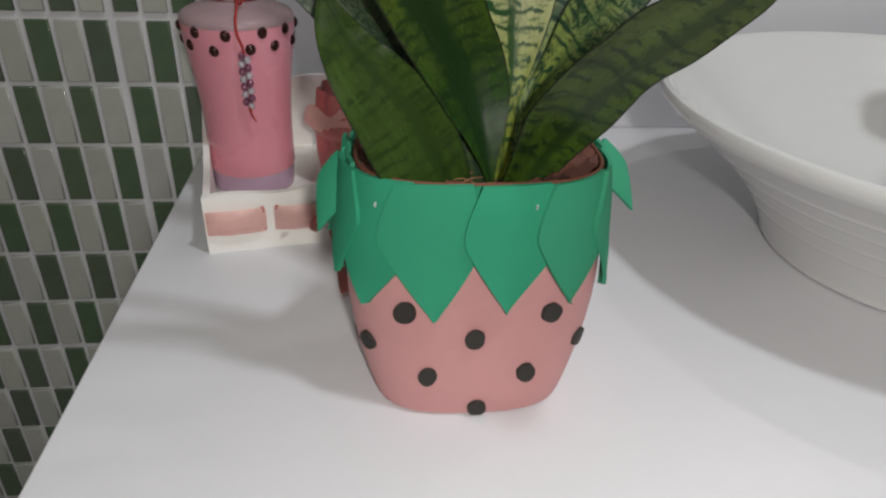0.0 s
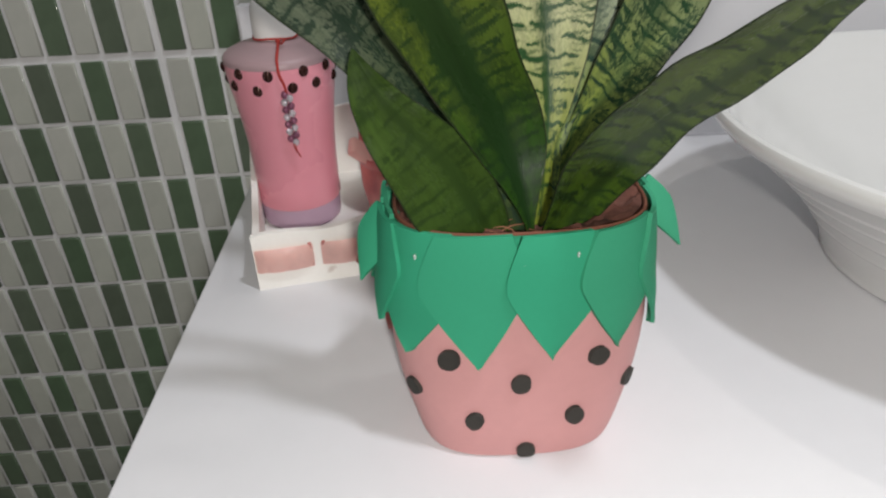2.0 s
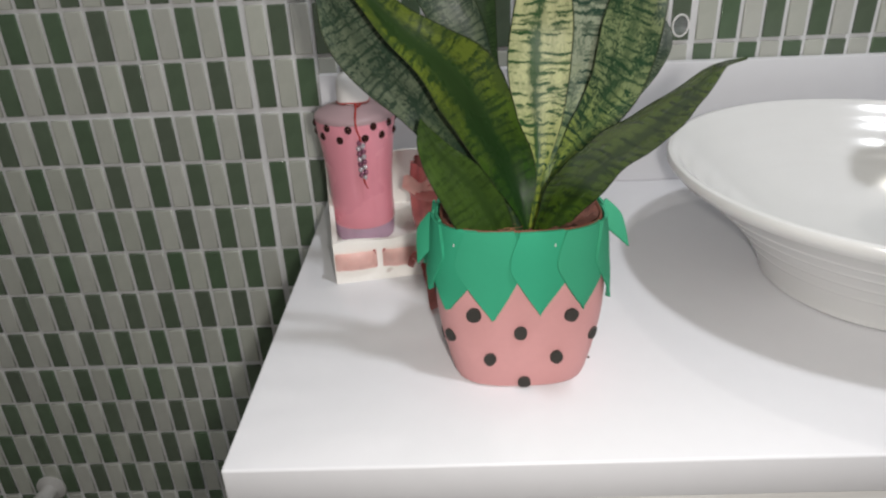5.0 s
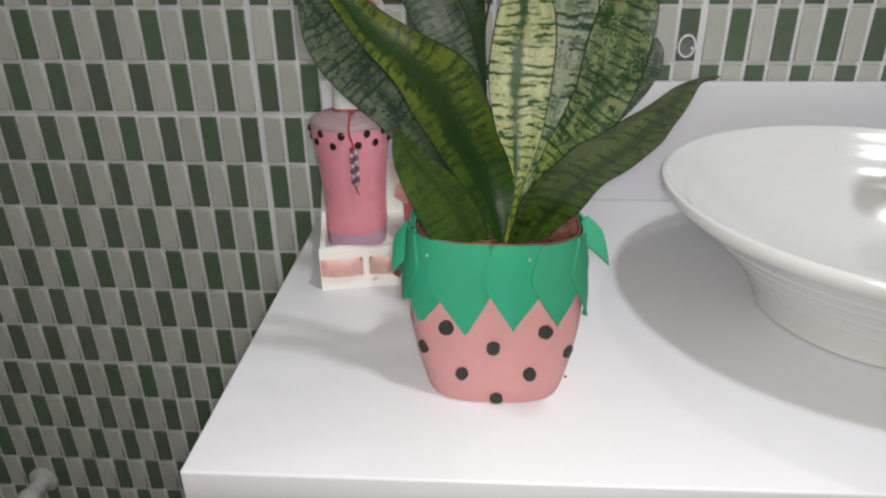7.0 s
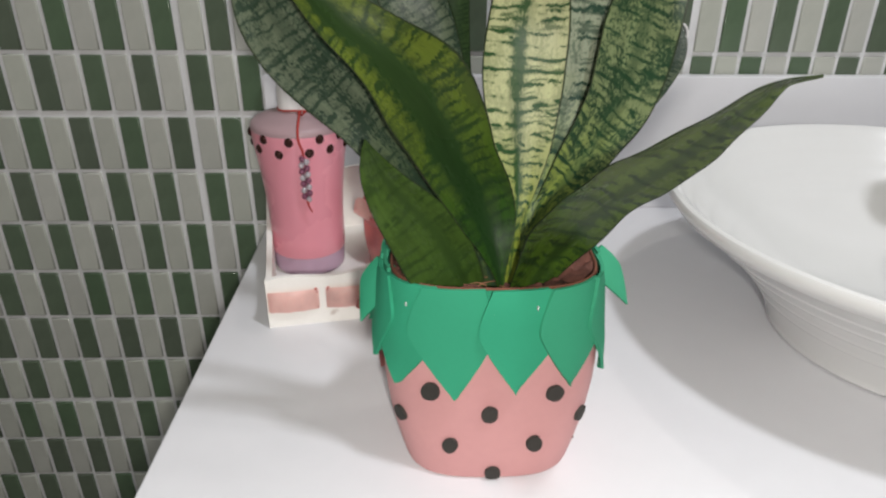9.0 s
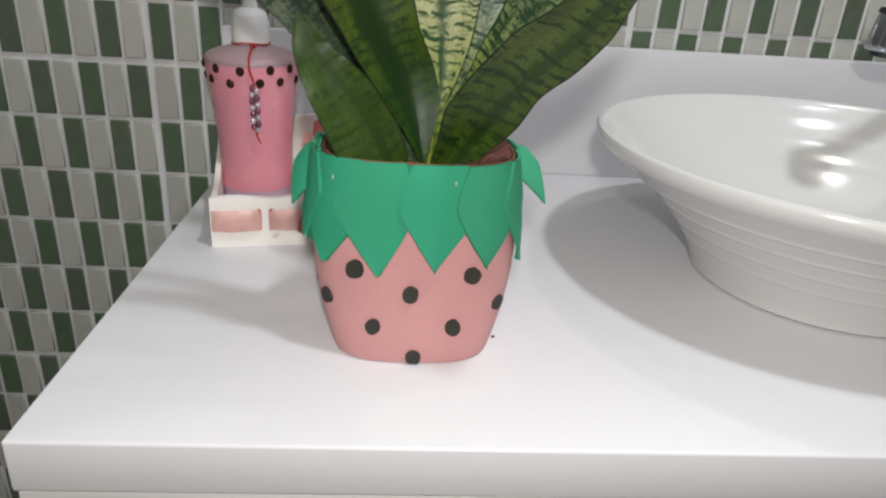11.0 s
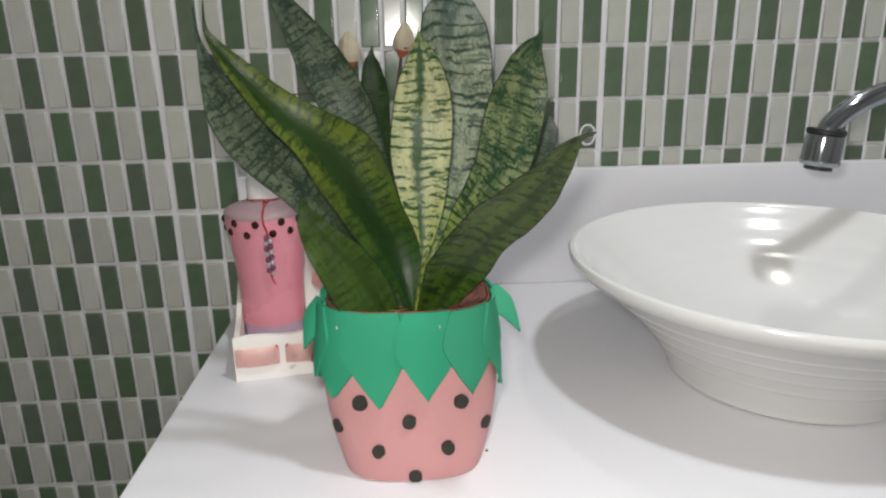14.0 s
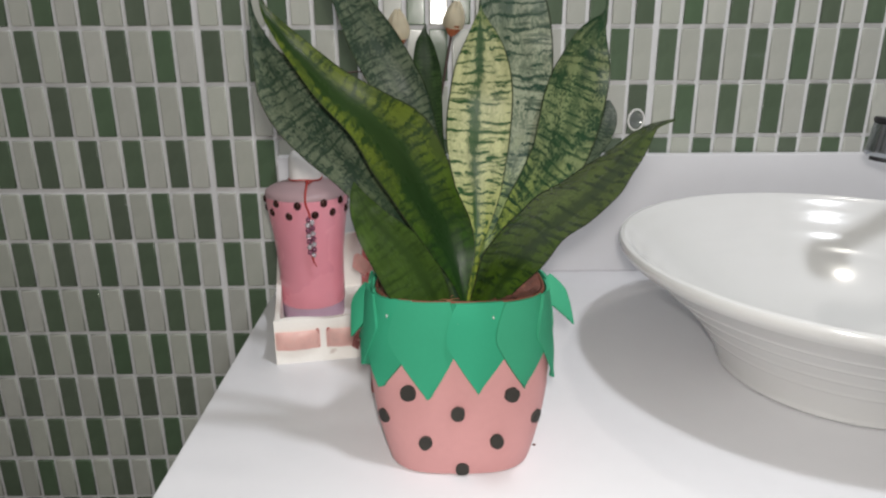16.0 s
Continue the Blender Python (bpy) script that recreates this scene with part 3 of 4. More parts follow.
for i in range(46):
    a, r = rnd.uniform(0, 6.283), rnd.uniform(0.026, 0.040)
    p = Vector((POT[0] + r * math.cos(a), POT[1] + r * math.sin(a), COUNTER_Z + 0.1135))
    q = p + Vector((rnd.uniform(-0.012, 0.012), rnd.uniform(-0.012, 0.012), rnd.uniform(0.000, 0.003)))
    tube(bm, [p, (p + q) / 2 + Vector((0, 0, 0.0012)), q], 0.00035, 5, 6, 0.4)
tagged(part("root_fibres", bm, M_FIBRE, plant), kind="stuff")


def leaf(points, material, face=(0, -1, 0.15), channel=0.2, seed=0, thick=0.0016):
    """A fleshy strap leaf along points (x, y, z, half width); face: where its upper side looks; channel: how deep it is folded."""
    n, m = 56, 12
    path = smooth_path([p[:3] for p in points], n)
    widths = [max(w.x, 0.0004) for w in smooth_path([(p[3], 0, 0) for p in points], n)]
    half = max(widths)
    run = [0.0]
    for a, b in zip(path, path[1:]):
        run.append(run[-1] + (b - a).length)
    bm = bmesh.new()
    uvl = bm.loops.layers.uv.new("leaf")
    uva = bm.loops.layers.uv.new("along")
    sheets = ([], [])
    coords = {}
    for i, p in enumerate(path):
        t = run[i] / run[-1]
        d = (path[min(i + 1, n)] - path[max(i - 1, 0)]).normalized()
        f = Vector(face)
        f = (f - d * f.dot(d)).normalized()
        s = d.cross(f).normalized()
        w = widths[i] * (1 + 0.02 * noise.noise((seed * 7.7, t * 7, 0)))
        for k, sheet in enumerate(sheets):
            row = []
            for j in range(m + 1):
                v = -1 + 2 * j / m
                wave = (0.05 * half * noise.noise((seed * 3.3, t * 4, v * 1.2)) + 0.05 * half * noise.noise((seed, t * 10, v * 0.8 + 4)) * abs(v)) * min(1, w / half * 2)
                lift = channel * w * (v * v * 0.85 + 0.15 * abs(v)) + wave
                body = (thick + 0.0012 * (1 - v * v)) * min(1, w / half + 0.25)
                vert = bm.verts.new(p + s * (w * v) + f * (lift - k * body * (1 - 0.65 * abs(v) ** 3)))
                coords[vert] = ((run[i] / (2 * half) + seed * 1.37, 0.5 + 0.5 * v), (t, 0.5 + 0.5 * v))
                row.append(vert)
            sheet.append(row)
    a, b = sheets
    for g in sheets:
        for i in range(n):
            for j in range(m):
                bm.faces.new((g[i][j], g[i][j + 1], g[i + 1][j + 1], g[i + 1][j]))
    edge = [(0, j) for j in range(m)] + [(i, m) for i in range(n)] + [(n, j) for j in range(m, 0, -1)] + [(i, 0) for i in range(n, 0, -1)]
    for (i, j), (k, l) in zip(edge, edge[1:] + edge[:1]):
        bm.faces.new((a[i][j], a[k][l], b[k][l], b[i][j]))
    for fc in bm.faces:
        for lp in fc.loops:
            lp[uvl].uv, lp[uva].uv = coords[lp.vert]
    part("leaf", bm, material, plant)


leaf([(-0.0490, 0.2545, 0.9430, 0.0060), (-0.0485, 0.2535, 0.9580, 0.0016), (-0.0515, 0.2575, 0.9745, 0.0071), (-0.0550, 0.2615, 0.9875, 0.0130), (-0.0610, 0.2635, 1.0020, 0.0163), (-0.0700, 0.2620, 1.0185, 0.0181), (-0.0780, 0.2615, 1.0360, 0.0209), (-0.0890, 0.2605, 1.0545, 0.0219), (-0.1045, 0.2575, 1.0705, 0.0156), (-0.1215, 0.2550, 1.0850, 0.0117), (-0.1350, 0.2515, 1.1005, 0.0082), (-0.1435, 0.2495, 1.1110, 0.0058), (-0.1505, 0.2465, 1.1210, 0.0033), (-0.1540, 0.2455, 1.1295, 0.0012), (-0.1530, 0.2430, 1.1430, 0.0004)], LEAF_YELLOW, face=(0.30, -1, 0.35), channel=0.30, seed=1)
leaf([(-0.0520, 0.2580, 0.9430, 0.0050), (-0.0530, 0.2570, 0.9565, 0.0039), (-0.0625, 0.2640, 0.9760, 0.0053), (-0.0705, 0.2720, 0.9895, 0.0092), (-0.0850, 0.2770, 1.0030, 0.0101), (-0.1000, 0.2790, 1.0195, 0.0139), (-0.1150, 0.2815, 1.0375, 0.0161), (-0.1305, 0.2830, 1.0540, 0.0190), (-0.1450, 0.2830, 1.0710, 0.0195), (-0.1550, 0.2825, 1.0885, 0.0164), (-0.1615, 0.2820, 1.1000, 0.0094), (-0.1655, 0.2820, 1.1120, 0.0048), (-0.1685, 0.2815, 1.1245, 0.0017), (-0.1695, 0.2810, 1.1420, 0.0005)], LEAF_GREY, face=(-0.25, -1, -0.05), channel=0.18, seed=2)
leaf([(-0.0690, 0.2550, 0.9430, 0.0130), (-0.0705, 0.2530, 0.9585, 0.0145), (-0.0775, 0.2530, 0.9715, 0.0178), (-0.0845, 0.2530, 0.9850, 0.0177), (-0.0930, 0.2530, 0.9965, 0.0152), (-0.1010, 0.2530, 1.0070, 0.0118), (-0.1070, 0.2530, 1.0175, 0.0081), (-0.1100, 0.2530, 1.0260, 0.0042), (-0.1115, 0.2530, 1.0330, 0.0005)], LEAF_GREEN, face=(0.2, -1, 0.1), channel=0.12, seed=3)
leaf([(-0.0440, 0.2600, 0.9450, 0.0060), (-0.0415, 0.2630, 0.9860, 0.0025), (-0.0400, 0.2670, 1.0025, 0.0070), (-0.0395, 0.2730, 1.0230, 0.0135), (-0.0400, 0.2790, 1.0435, 0.0180), (-0.0395, 0.2840, 1.0595, 0.0195), (-0.0380, 0.2870, 1.0765, 0.0190), (-0.0375, 0.2860, 1.0935, 0.0165), (-0.0375, 0.2850, 1.1070, 0.0115), (-0.0385, 0.2840, 1.1180, 0.0054), (-0.0390, 0.2830, 1.1255, 0.0010), (-0.0390, 0.2830, 1.1280, 0.0004)], LEAF_CREAM, face=(0, -1, 0.12), channel=0.2, seed=4)
leaf([(-0.0430, 0.2640, 0.9450, 0.0060), (-0.0365, 0.2695, 0.9830, 0.0025), (-0.0325, 0.2775, 1.0030, 0.0075), (-0.0260, 0.2900, 1.0225, 0.0155), (-0.0205, 0.3055, 1.0430, 0.0220), (-0.0165, 0.3200, 1.0665, 0.0254), (-0.0140, 0.3330, 1.0920, 0.0260), (-0.0140, 0.3385, 1.1165, 0.0241), (-0.0155, 0.3415, 1.1335, 0.0216), (-0.0145, 0.3430, 1.1460, 0.0145), (-0.0140, 0.3440, 1.1520, 0.0061), (-0.0145, 0.3445, 1.1550, 0.0007)], LEAF_PALE, face=(0.12, -1, 0.1), channel=0.18, seed=5)
leaf([(-0.0400, 0.2690, 0.9450, 0.0090), (-0.0290, 0.2740, 0.9875, 0.0050), (-0.0135, 0.2820, 1.0070, 0.0124), (-0.0010, 0.2915, 1.0225, 0.0152), (0.0105, 0.3020, 1.0370, 0.0186), (0.0175, 0.3110, 1.0525, 0.0201), (0.0235, 0.3200, 1.0715, 0.0210), (0.0285, 0.3235, 1.0885, 0.0191), (0.0320, 0.3235, 1.1030, 0.0141), (0.0365, 0.3265, 1.1140, 0.0080), (0.0415, 0.3290, 1.1215, 0.0029), (0.0435, 0.3305, 1.1275, 0.0005), (0.0440, 0.3320, 1.1330, 0.0004)], LEAF_BANDED, face=(0.15, -1, 0.1), channel=0.2, seed=6)
leaf([(-0.0420, 0.2530, 0.9430, 0.0100), (-0.0375, 0.2515, 0.9580, 0.0111), (-0.0294, 0.2530, 0.9748, 0.0180), (-0.0212, 0.2510, 0.9876, 0.0231), (-0.0113, 0.2445, 1.0048, 0.0220), (0.0017, 0.2355, 1.0208, 0.0237), (0.0132, 0.2260, 1.0343, 0.0217), (0.0223, 0.2140, 1.0486, 0.0162), (0.0283, 0.2030, 1.0600, 0.0109), (0.0330, 0.1950, 1.0690, 0.0064), (0.0365, 0.1880, 1.0735, 0.0028), (0.0425, 0.1800, 1.0768, 0.0005)], LEAF_OLIVE, face=(0.35, -1, -0.55), channel=0.14, seed=7)
leaf([(-0.0500, 0.3020, 0.9450, 0.0070), (-0.0570, 0.3100, 0.9670, 0.0020), (-0.0650, 0.3270, 1.0075, 0.0096), (-0.0745, 0.3425, 1.0395, 0.0124), (-0.0845, 0.3515, 1.0665, 0.0160), (-0.0950, 0.3550, 1.0860, 0.0173), (-0.1065, 0.3585, 1.1060, 0.0165), (-0.1175, 0.3615, 1.1250, 0.0130), (-0.1275, 0.3640, 1.1410, 0.0091), (-0.1370, 0.3655, 1.1545, 0.0053), (-0.1445, 0.3660, 1.1665, 0.0007)], LEAF_GREY, face=(0.05, -1, 0.1), channel=0.2, seed=8)
leaf([(-0.0500, 0.3060, 0.9450, 0.0060), (-0.0590, 0.3280, 0.9950, 0.0030), (-0.0650, 0.3470, 1.0340, 0.0062), (-0.0695, 0.3620, 1.0645, 0.0094), (-0.0710, 0.3690, 1.0855, 0.0100), (-0.0725, 0.3725, 1.1040, 0.0066), (-0.0725, 0.3740, 1.1120, 0.0025), (-0.0715, 0.3740, 1.1180, 0.0005)], LEAF_DARK, face=(0, -1, 0.1), channel=0.25, seed=9)
leaf([(-0.0340, 0.3060, 0.9450, 0.0060), (0.0110, 0.3315, 1.0030, 0.0042), (0.0290, 0.3395, 1.0170, 0.0050), (0.0440, 0.3465, 1.0325, 0.0061), (0.0515, 0.3515, 1.0475, 0.0081), (0.0550, 0.3535, 1.0580, 0.0061), (0.0550, 0.3550, 1.0675, 0.0010)], LEAF_GREY, face=(-0.1, -1, 0.1), channel=0.2, seed=10)

# ---- decorated tray ----
TRAY = (-0.2005, 0.394)
FLOOR_Z = 0.0035
tray = thing("tray", (*TRAY, COUNTER_Z), "white painted wooden tray threaded with pale pink satin ribbon", "tray", turn=10.5)
TW, TD = 0.150, 0.168
part("bottom", box(bmesh.new(), 0.004, TW - 0.004, 0.004, TD - 0.004, 0.0, FLOOR_Z, 0.0005), M_TRAY, tray)


def panel(bm, width, height, thick, wave):
    """An upright board along x with a wavy top edge."""
    n = 40
    front, back = [], []
    for y, lst in ((0, front), (thick, back)):
        for i in range(n + 1):
            x = width * i / n
            lst.append((bm.verts.new((x, y, 0)), bm.verts.new((x, y, height(x / width) + wave * math.sin(x / width * 2 * math.pi * 2.0 + 0.6)))))
    for i in range(n):
        bm.faces.new((front[i][0], front[i + 1][0], front[i + 1][1], front[i][1]))
        bm.faces.new((back[i][0], back[i][1], back[i + 1][1], back[i + 1][0]))
        bm.faces.new((front[i][1], front[i + 1][1], back[i + 1][1], back[i][1]))
        bm.faces.new((front[i][0], back[i][0], back[i + 1][0], front[i + 1][0]))
    for i in (0, n):
        bm.faces.new((front[i][0], front[i][1], back[i][1], back[i][0]))
    return bm


part("front_panel", panel(bmesh.new(), TW, lambda u: 0.0380 + 0.008 * u, 0.0045, 0.0018), M_TRAY, tray)
bp = part("back_panel", panel(bmesh.new(), TW, lambda u: 0.062, 0.0045, 0.002), M_TRAY, tray)
bp.matrix_local = pose(0, TD - 0.0045, 0)
for x in (0.0045, TW):
    sp = part("side_panel", panel(bmesh.new(), TD - 0.0095, lambda u: 0.032 + 0.028 * u * u, 0.0045, 0.0006), M_TRAY, tray)
    sp.matrix_local = pose(x, 0.00475, 0, 0, 0, 90)


def ribbon_strip(x0, x1, z0, z1, bulge):
    bm = bmesh.new()
    n, m = 14, 6
    g = [[bm.verts.new((x0 + (x1 - x0) * i / n, -0.0008 - bulge * math.sin(math.pi * i / n) ** 0.5 * (0.35 + 0.65 * math.sin(math.pi * j / m) + 0.4 * (1 - j / m)) - 0.0006 * noise.noise((i * 0.6, j * 0.5, x0 * 50)),
                        z0 + (z1 - z0) * j / m + 0.0006 * noise.noise((i * 0.3, 3, j))))
          for j in range(m + 1)] for i in range(n + 1)]
    for i in range(n):
        for j in range(m):
            bm.faces.new((g[i][j], g[i + 1][j], g[i + 1][j + 1], g[i][j + 1]))
    bmesh.ops.solidify(bm, geom=bm.faces[:], thickness=0.0005)
    return bm


for x0, x1 in ((0.0008, 0.0375), (0.0425, 0.0760), (0.1100, 0.1490)):
    part("ribbon", ribbon_strip(x0, x1, 0.0135, 0.0298, 0.0034), M_RIBBON, tray, "shiny pale pink satin ribbon")
for x in (0.0355, 0.0445):
    part("ribbon_edge", box(bmesh.new(), x - 0.0011, x + 0.0011, -0.0014, 0.0004, 0.0132, 0.0304, 0.0004), M_SATIN, tray)


def loop_band(points, width, axis):
    """A ribbon: a flat band along points."""
    bm = bmesh.new()
    path = smooth_path(points, 30)
    ax = Vector(axis).normalized()
    g = []
    for i, p in enumerate(path):
        k = 1 + 0.15 * noise.noise((i * 0.3, width * 100, 0))
        g.append([bm.verts.new(p + ax * width * (v - 0.5) * k) for v in (0, 0.33, 0.66, 1)])
    for a, b in zip(g, g[1:]):
        for j in range(3):
            bm.faces.new((a[j], a[j + 1], b[j + 1], b[j]))
    bmesh.ops.solidify(bm, geom=bm.faces[:], thickness=0.0005)
    return bm


bow = part("bow", loop_band([(0.0700, -0.002, 0.012), (0.0640, -0.010, 0.020), (0.0690, -0.013, 0.027), (0.0760, -0.006, 0.020), (0.0840, -0.012, 0.027), (0.0890, -0.009, 0.018), (0.0790, -0.004, 0.012)], 0.010, (0.2, -0.5, 1)), M_SATIN, tray, "copper satin bow")
part("bow_tail", loop_band([(0.0790, -0.004, 0.014), (0.0800, -0.010, 0.006), (0.0810, -0.018, 0.0012), (0.0800, -0.034, 0.0010), (0.0780, -0.055, 0.0011), (0.0775, -0.068, 0.0040)], 0.0075, (1, 0.3, 0.1)), M_SATIN, tray, "trailing end of the ribbon")

# ---- soap bottle ----
BOT = (-0.1850, 0.4950)
bottle = thing("soap_bottle", (*BOT, COUNTER_Z + FLOOR_Z + 0.0003), "pink liquid soap pump bottle with dark beads and a pearl tassel", "soap bottle")
bottle.scale = (0.965, 0.965, 1.055)
part("base", lathe(bmesh.new(), [(0.0285, 0.0), (0.0300, 0.0012), (0.0305, 0.004), (0.0310, 0.0170)], 56), M_CLEAR, bottle, "thick clear violet bottom")
BODY = [(0.0308, 0.0152), (0.0318, 0.0172), (0.0316, 0.030), (0.0316, 0.045), (0.0325, 0.062), (0.0345, 0.080), (0.0372, 0.098), (0.0388, 0.110), (0.0391, 0.1145)]
part("body", lathe(bmesh.new(), BODY, 64), M_SOAP, bottle, "bottle body filled with pink soap")
part("shoulder", lathe(bmesh.new(), [(0.0391, 0.1146), (0.0391, 0.1164), (0.0383, 0.1184), (0.0360, 0.1203), (0.0305, 0.1226), (0.0225, 0.1246), (0.0158, 0.1262), (0.0150, 0.1271)], 64), M_FROST, bottle, "frosted empty shoulder")
collar_bm = bmesh.new()
prof = [(0.0142, 0.1272), (0.0152, 0.1279), (0.0152, 0.1421), (0.0146, 0.1471), (0.0125, 0.1511), (0.0072, 0.1536)]
rings = []
for r, z in prof:
    rings.append([collar_bm.verts.new(((r + (0.00035 if i % 2 and z < 0.1431 else 0)) * math.cos(2 * math.pi * i / 72), (r + (0.00035 if i % 2 and z < 0.1431 else 0)) * math.sin(2 * math.pi * i / 72), z)) for i in range(72)])
for a, b in zip(rings, rings[1:]):
    for i in range(72):
        j = (i + 1) % 72
        collar_bm.faces.new((a[i], a[j], b[j], b[i]))
collar_bm.faces.new(rings[0])
collar_bm.faces.new(rings[-1][::-1])
collar = part("collar", collar_bm, M_WHITE_PLASTIC, bottle, "white ribbed pump collar")
part("stem", lathe(bmesh.new(), [(0.0068, 0.1533), (0.0062, 0.1561), (0.0062, 0.1691)], 24), M_WHITE_PLASTIC, bottle)
head = bmesh.new()
lathe(head, [(0.0080, 0.1671), (0.0105, 0.1686), (0.0110, 0.1751), (0.0095, 0.1791), (0.0040, 0.1801)], 28)
tube(head, [(0.0, 0.004, 0.1746), (0.004, 0.020, 0.1756), (0.007, 0.034, 0.1736), (0.008, 0.040, 0.1696)], 0.0045, 12, 14, 0.75)
part("pump_head", head, M_WHITE_PLASTIC, bottle)


def bottle_radius(z):
    for (r0, z0), (r1, z1) in zip(BODY, BODY[1:]):
        if z <= z1:
            return r0 + (r1 - r0) * max(0, z - z0) / (z1 - z0)
    return BODY[-1][0]


for k, (a, z) in enumerate([(-72, 0.1125), (-36, 0.1120), (-3, 0.1115), (33, 0.1125), (62, 0.1125), (96, 0.112), (128, 0.112), (160, 0.112), (194, 0.112), (228, 0.112), (258, 0.112),
                            (-48, 0.1035), (-17, 0.1020), (20, 0.1030), (47, 0.1035), (80, 0.103), (112, 0.103), (146, 0.103), (178, 0.103), (212, 0.103), (244, 0.103), (276, 0.103)]):
    r = bottle_radius(z) - 0.0014
    part("bead", ball(bmesh.new(), (r * math.sin(radians(a)), -r * math.cos(radians(a)), z), 0.0039), M_BEAD, bottle)

def cord_part(name, points, radius, n, taper=1.0):
    part(name, tube(bmesh.new(), points, radius, 6, n, taper), M_CORD, bottle)


cord_part("neck_cord", [(0.0156 * math.cos(a), 0.0156 * math.sin(a), 0.1283 + 0.0006 * math.sin(3 * a)) for a in [2 * math.pi * i / 14 for i in range(15)]], 0.0007, 56)
cord_part("hanging_cord", [(0.004, -0.0155, 0.1281), (0.005, -0.0270, 0.1252), (0.0055, -0.0375, 0.1206), (0.0060, -0.0404, 0.1130), (0.0085, -0.0400, 0.1050), (0.0085, -0.0397, 0.0980)], 0.0010, 40)
cord_part("cord_end", [(0.0035, -0.0150, 0.1286), (0.0060, -0.0200, 0.1268), (0.0085, -0.0230, 0.1285), (0.010, -0.0205, 0.1298)], 0.0007, 20)
cord_part("tassel_end", [(0.0085, -0.0372, 0.0670), (0.0092, -0.0362, 0.0620), (0.0115, -0.0352, 0.0570)], 0.0010, 12, 0.5)
part("knot", ball(bmesh.new(), (0.004, -0.0168, 0.1280), 0.0018), M_CORD, bottle)

for k in range(14):
    z = 0.1000 - 0.0025 * k
    x = 0.0085 + (0.0021 if k % 2 else -0.0021) * (0.5 if k in (0, 13) else 1)
    r = bottle_radius(z) + 0.0022
    part("pearl", ball(bmesh.new(), (x, -r, z), 0.0025, u=10, v=7), M_PLUM if k % 4 in (0, 3) else M_PEARL, bottle, "small plum pearl" if k % 4 in (0, 3) else "small silver pearl")

# ---- satin vase with artificial buds ----
VASE = (-0.108, 0.502)
vase = thing("flower_vase", (*VASE, COUNTER_Z + FLOOR_Z + 0.0003), "small vase wrapped in copper satin on the white tray", "vase")
bm = bmesh.new()
rings = []
for i in range(17):
    t = i / 16
    z = 0.072 * t
    ring = []
    for j in range(60):
        a = 2 * math.pi * j / 60
        r = 0.024 + 0.006 * math.sin(math.pi * (0.15 + 0.75 * t)) + 0.0012 * math.sin(9 * a + 3 * t) * (0.4 + t) + 0.0010 * noise.noise((math.cos(a) * 3, math.sin(a) * 3, t * 4))
        ring.append(bm.verts.new((r * math.cos(a), r * math.sin(a), z)))
    rings.append(ring)
for a, b in zip(rings, rings[1:]):
    for j in range(60):
        k = (j + 1) % 60
        bm.faces.new((a[j], a[k], b[k], b[j]))
bm.faces.new(rings[0])
part("wrap", bm, M_SATIN, vase)
part("ribbon_belt", lathe(bmesh.new(), [(0.0308, 0.040), (0.0322, 0.042), (0.0324, 0.050), (0.0310, 0.053)], 60, 0.02, cap=False), M_SATIN, vase)


part("bow", loop_band([(-0.022, -0.024, 0.050), (-0.034, -0.030, 0.060), (-0.028, -0.038, 0.066), (-0.018, -0.029, 0.054), (-0.006, -0.037, 0.066), (0.000, -0.034, 0.056), (-0.016, -0.028, 0.049)], 0.013, (0.2, -0.4, 1)), M_RIBBON, vase, "pale satin bow")


def bud(base, tip, size, material, lean):
    """An artificial bud on a wire stem that stands in the vase."""
    b = Vector(base)
    t = Vector(tip)
    ob = thing("artificial_bud", base, "cream artificial flower bud with russet calyx on dark wire" if material is M_PETAL else "pink artificial flower bud on dark wire", "flower", "buds in the vase")
    part("stem", tube(bmesh.new(), [(0, 0, 0), (t - b) * 0.5 + Vector(lean), (t - b)], 0.0011, 6, 16), M_STEM, ob)
    d = ((t - b) - ((t - b) * 0.5 + Vector(lean))).normalized()
    m = Matrix.Translation(t - b) @ d.to_track_quat("Z", "Y").to_matrix().to_4x4()
    c = part("calyx", lathe(bmesh.new(), [(0.0012, -0.004), (0.0032 * size, -0.002), (0.0062 * size, 0.003), (0.0075 * size, 0.0062), (0.0040 * size, 0.0050)], 20, 0.12), M_CALYX, ob)
    c.matrix_local = m
    pb = bmesh.new()
    for k in range(6):
        a0 = 2 * math.pi * k / 6
        rows = []
        for i in range(8):
            u = i / 7
            r = size * (0.0050 + 0.0032 * math.sin(math.pi * min(1, 0.2 + 0.8 * u)) - 0.0035 * u * u) * (1 + 0.08 * (k % 2))
            z = size * (0.003 + 0.020 * u)
            rows.append([pb.verts.new((r * math.cos(a0 + v * (0.75 - 0.35 * u * u)), r * math.sin(a0 + v * (0.75 - 0.35 * u * u)), z - 0.002 * v * v * u)) for v in (-1, -0.5, 0, 0.5, 1)])
        for a, b2 in zip(rows, rows[1:]):
            for j in range(4):
                pb.faces.new((a[j], a[j + 1], b2[j + 1], b2[j]))
    bmesh.ops.solidify(pb, geom=pb.faces[:], thickness=0.0006)
    p = part("petals", pb, material, ob)
    p.matrix_local = m
    return ob


